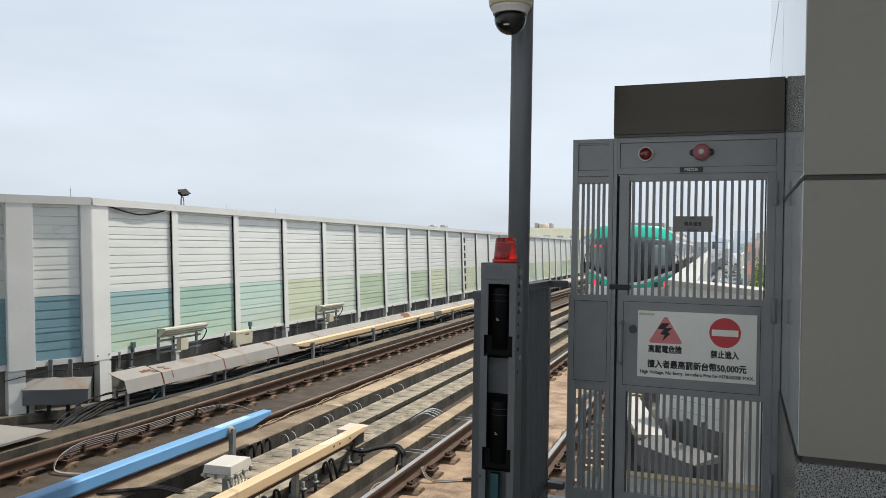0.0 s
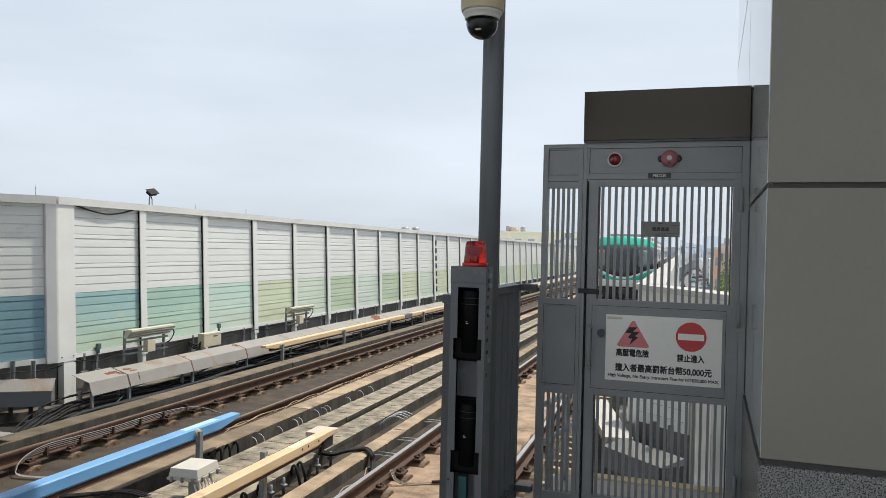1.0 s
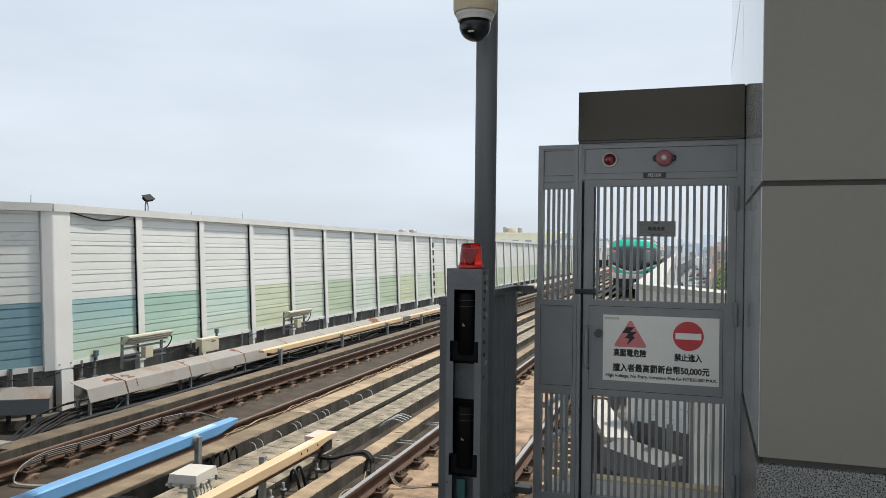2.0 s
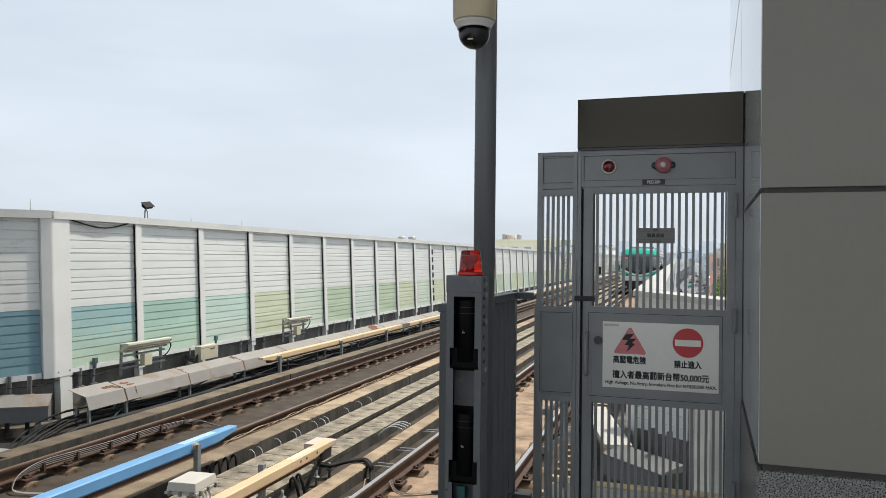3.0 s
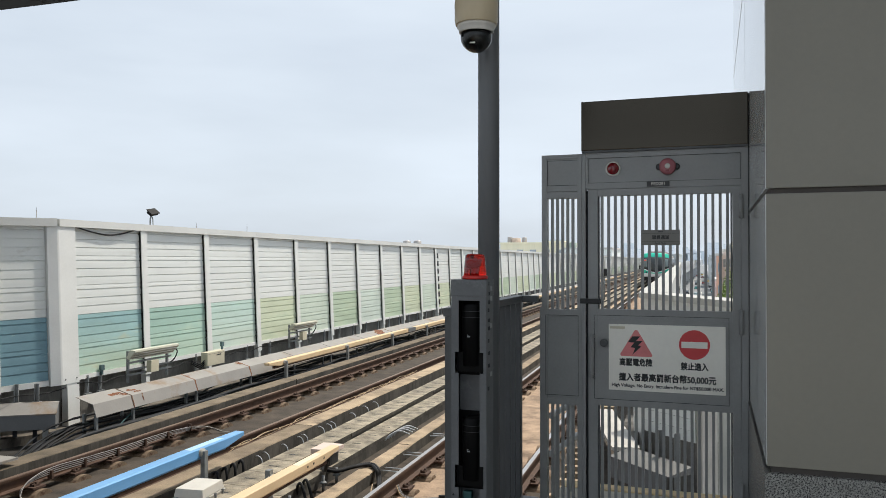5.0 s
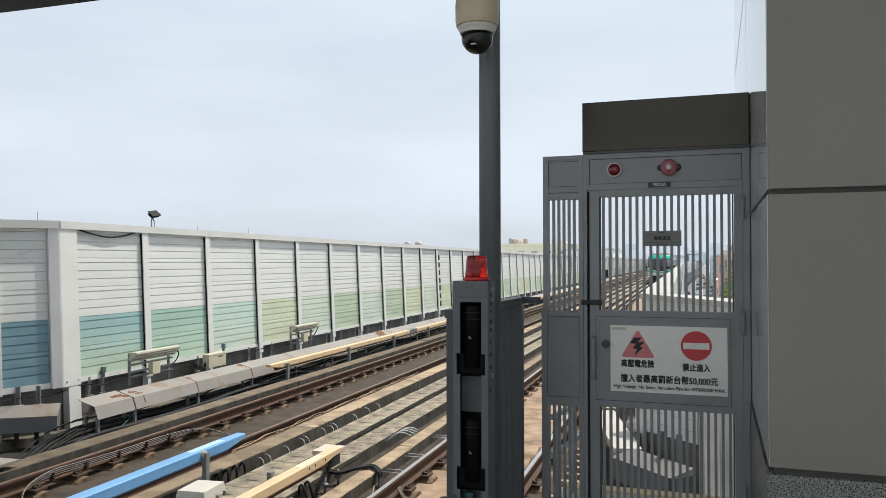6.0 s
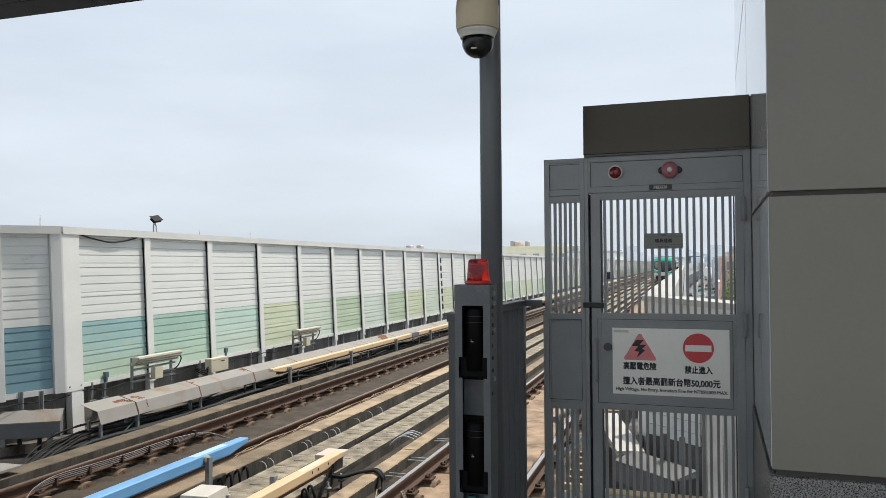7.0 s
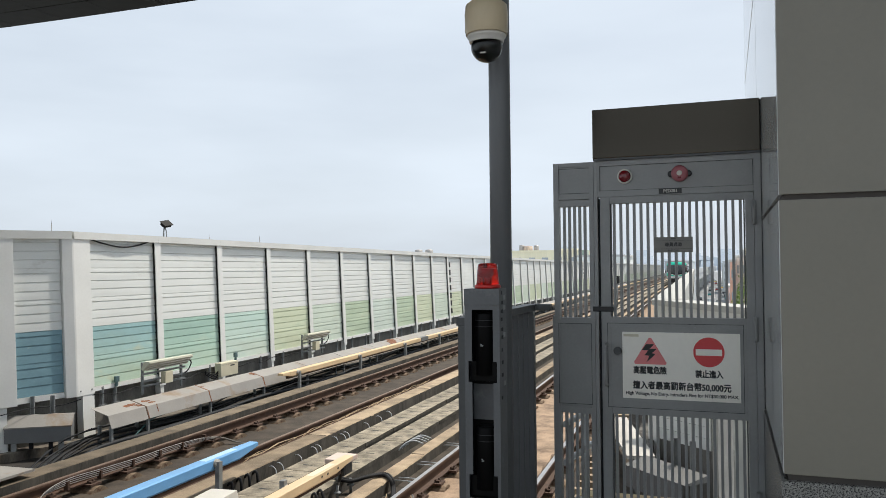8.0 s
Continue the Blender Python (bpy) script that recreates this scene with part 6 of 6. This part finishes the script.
# ---- the town below ----
def building(name, label, x0, x1, y0, y1, top, wall_m, floors=3.3, cols=4, roof_bits=(), win_m="win_dark", group=""):
    b = thing(name, label, "building", pose((x0 + x1) / 2, y0, GROUND), group=group)
    w, d, h = x1 - x0, y1 - y0, top - GROUND
    part("wall", boxes((-w / 2, w / 2, 0, d, 0, h)), M[wall_m], b)
    part("roof", boxes((-w / 2 - 0.15, w / 2 + 0.15, -0.15, d + 0.15, h, h + 0.35), bevel=0.03), M["roof_grey"] if "haze" not in wall_m and wall_m != "wall_cream" else M[wall_m], b)
    n = max(1, int(h / floors))
    n_show = min(n, 4)
    me = CACHE.setdefault(("win", round(w / cols, 2), win_m), mesh_of(boxes((-w / cols * 0.24, w / cols * 0.24, -0.06, 0.04, -0.6, 0.6)), "window", M[win_m]))
    sill = CACHE.setdefault(("sill", round(w / cols, 2)), mesh_of(boxes((-w / cols * 0.36, w / cols * 0.36, -0.16, 0.02, -0.90, -0.78)), "sill", M["roof_grey"]))
    for f in range(n_show):
        z = h - 1.7 - f * floors
        for c in range(cols):
            x = -w / 2 + (c + 0.5) * w / cols
            win = piece("window", me, b, pose(x, 0, z))
            piece("sill", sill, win, pose(0, 0, 0))
    for kind, x, dd, r, hh in roof_bits:
        if kind == "tank":
            bm = bmesh.new()
            lathe(bm, [(r, 0), (r * 1.02, 0.1), (r, hh * 0.9), (r * 0.6, hh * 0.97), (r * 0.2, hh)], 18, (x, dd, h + 0.35))
            part("water_tank", bm, M["tank_rust" if r == 0.9 else "tank"], b, "rust-stained rooftop water tank" if r == 0.9 else "stainless rooftop water tank")
        else:
            part("roof_house", boxes((x - r, x + r, dd, dd + 2 * r, h, h + hh)), M[kind], b)
    return b


GROUND = -11.5


def town():
    solid("ground", boxes((-4000, 4000, -900, 4800, GROUND - 2, GROUND)), M["ground"], "hazy built-up ground below the viaduct", "ground", kind="structure")
    street = solid("road", boxes((-7.0, 9.0, 40, 1500, GROUND, GROUND + 0.05)), M["asphalt"], "grey asphalt street below the viaduct", "road", pose(0, 0, 0, 0, 0, 1.0), kind="structure")
    bm = bmesh.new()
    for k in range(70):
        box(bm, 0.9, 1.1, 60 + k * 14, 66 + k * 14, GROUND + 0.05, GROUND + 0.056)
        box(bm, -2.7, -2.5, 60 + k * 14, 66 + k * 14, GROUND + 0.05, GROUND + 0.056)
    tagged(part("lane_marks", bm, M["sign_white"], street), kind="stuff")
    # pale building behind the barrier, with rust stains and tanks
    building("cream_building", "long cream building with rust-stained roofline and rooftop tanks", -40.0, -26.8, 150, 172, 4.4, "wall_cream", 3.4, 5,
             (("tank", -5.4, 3, 0.5, 1.2), ("tank", -4.1, 3, 0.9, 1.0), ("tank", -2.4, 3, 0.5, 1.1), ("wall_cream", 3.5, 6, 1.6, 0.7)))
    building("pale_building", "white and pale green building behind the barrier", -25.6, -17.0, 140, 158, 3.2, "wall_white", 3.2, 4, (("green_sheet", -3.3, 2, 0.8, 1.3), ("wall_white", 1.2, 2, 1.0, 1.2)))
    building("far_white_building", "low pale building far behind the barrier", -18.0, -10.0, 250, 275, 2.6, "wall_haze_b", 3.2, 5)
    building("tank_building", "flat-roofed building hidden behind the barrier, two steel tanks on top", -88, -74, 203, 220, 4.0, "wall_cream", 3.2, 5, (("tank", -1.0, 2, 1.1, 2.3), ("tank", 2.2, 2, 1.1, 2.3)))
    # street-side houses
    building("orange_house", "narrow orange-pink rendered town house", 0.45, 1.15, 120, 134, 2.0, "wall_orange", 3.2, 1)
    building("brick_house", "red-brown town house with dark windows", 0.1, 1.1, 150, 165, -2.5, "wall_brick", 3.2, 1)
    building("pink_house", "pale pink town house with grey balconies", 1.2, 2.6, 122, 135, 2.6, "wall_pink", 3.1, 2, (("wall_grey", 0.4, 2, 0.5, 1.2),))
    building("grey_house", "pale cream town house with small windows", 2.65, 9.0, 118, 130, 3.6, "wall_cream", 3.1, 4)
    rng = random.Random(21)
    for k in range(9):
        y = 190 + k * 45
        x = 0.6 - k * 0.5 + rng.uniform(-0.5, 0.5)
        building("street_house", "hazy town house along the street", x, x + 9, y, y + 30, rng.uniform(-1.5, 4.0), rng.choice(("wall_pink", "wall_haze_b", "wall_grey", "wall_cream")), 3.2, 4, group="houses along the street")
    # distant towers, haze painted into their pale colours
    for k in range(64):
        a = radians(-38 + 46 * k / 63 + rng.uniform(-0.35, 0.35))
        d = rng.uniform(1500, 2900)
        w = rng.uniform(16, 46)
        near_axis = -16 < math.degrees(a) < 6
        h = rng.uniform(8, 22) if not near_axis else rng.uniform(14, 58)
        x, y = d * math.sin(a), d * math.cos(a)
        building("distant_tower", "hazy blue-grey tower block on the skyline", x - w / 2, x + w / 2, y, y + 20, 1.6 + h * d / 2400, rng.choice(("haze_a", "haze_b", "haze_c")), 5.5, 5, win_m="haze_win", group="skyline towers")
    # second viaduct in the distance
    v = thing("far_viaduct", "grey concrete viaduct curving away over the street", "viaduct", kind="structure")
    for k in range(10):
        y = 262 + k * 48
        x = -14.6 - k * 0.14 + (k / 10) ** 2 * 3.0
        part("girder", boxes((x - 4.5, x + 4.5, y, y + 47.6, -4.0, -1.6)), M["wall_grey"], v)
        part("viaduct_parapet", boxes((x + 4.3, x + 4.7, y, y + 47.6, -1.6, 0.4)), M["wall_grey"], v)
        part("pier", boxes((x - 1.2, x + 1.2, y + 20, y + 23, GROUND, -4.0)), M["wall_grey"], v)
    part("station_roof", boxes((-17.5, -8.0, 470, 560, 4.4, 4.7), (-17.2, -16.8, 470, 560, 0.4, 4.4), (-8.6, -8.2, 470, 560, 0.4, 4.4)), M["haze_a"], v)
    # traffic
    car = thing("car", "small car on the street below", "car", group="cars on the street")
    part("body", boxes((-0.85, 0.85, -2.1, 2.1, 0.3, 0.85), bevel=0.12), M["car_white"], car)
    cab = boxes((-0.75, 0.75, -1.3, 1.2, 0.85, 1.42), bevel=0.15)
    part("cabin", cab, M["win_dark"], car)
    for sx in (-1, 1):
        for y in (-1.3, 1.3):
            bm = bmesh.new()
            rod(bm, (sx * 0.65, y, 0.32), (sx * 0.86, y, 0.32), 0.32, 14)
            part("wheel", bm, M["black"], car)
    car.matrix_basis = pose(-5.0, 262, GROUND + 0.05, 0, 0, 1.0)
    for k in range(26):
        y = 215 + k * 17 + rng.uniform(-5, 5)
        x = rng.choice((-4.2, -0.8, 2.5, 5.4)) - 0.0175 * y
        c = copy_thing(car, pose(x, y, GROUND + 0.05, 0, 0, 1.0))
        m = rng.choice(("car_white", "car_dark", "car_teal", "car_yellow", "car_red", "car_white"))
        body = [o for o in c.children if o.name.startswith("body")][0]
        body.data = CACHE.setdefault(("car", m), body.data.copy())
        body.data.materials[0] = M[m]
    # tree by the houses
    tr = thing("street_tree", "leafy green street tree beside the houses", "tree", pose(1.75, 70, GROUND))
    bm = bmesh.new()
    rod(bm, (0, 0, 0), (0.1, 0, 5.0), 0.22, 10, 0.14)
    for k in range(7):
        a = k * 0.9
        rod(bm, (0.05, 0, 3.8 + 0.4 * k), (1.5 * math.cos(a), 1.5 * math.sin(a), 6.2 + 0.6 * k), 0.08, 6, 0.03)
    part("trunk", bm, M["bark"], tr)
    verts, faces = [], []
    for k in range(5200):
        a, b = rng.uniform(0, 2 * math.pi), rng.uniform(-1, 1)
        r = rng.uniform(0.35, 1.0) ** 0.5
        lump = 1 + 0.28 * math.sin(3 * a + 2 * b) + 0.2 * math.sin(5 * a - 3 * b)
        p = Vector((1.75 * lump * r * math.cos(a) * math.sqrt(1 - b * b), 1.75 * lump * r * math.sin(a) * math.sqrt(1 - b * b), 8.4 + 3.2 * b * r * lump))
        q = Euler((rng.uniform(0, 3), rng.uniform(0, 3), rng.uniform(0, 6))).to_matrix()
        s = rng.uniform(0.07, 0.14)
        o = len(verts)
        verts += [tuple(p + q @ Vector(w)) for w in ((-s, 0, 0), (0, -s * 0.5, 0.02), (s, 0, 0), (0, s * 0.5, 0.02))]
        faces.append((o, o + 1, o + 2, o + 3))
    me = bpy.data.meshes.new("crown")
    me.from_pydata(verts, [], faces)
    me.materials.append(M["leaf"])
    ob = new("crown", me)
    ob.parent = tr


def motions():
    # the train pulls away along the near track
    walk(the_train, [(t, R @ pose(0, s, NEAR_RAIL)) for t, s in
                     ((0.0, 27.2), (0.5, 33.2), (1.0, 39.0), (1.5, 44.8), (3.0, 61.5), (3.5, 67.2), (4.0, 72.8), (4.5, 78.6), (6.0, 97.0), (6.5, 103.5), (7.0, 110.0), (7.5, 116.6), (8.0, 123.3))])


# ---- build ----
station()
gate()
fence()
pole_and_camera()
beacon_post()
the_train = train()
lineside()
town()
parapets()
tracks()
upstands()
noise_barrier()
motions()
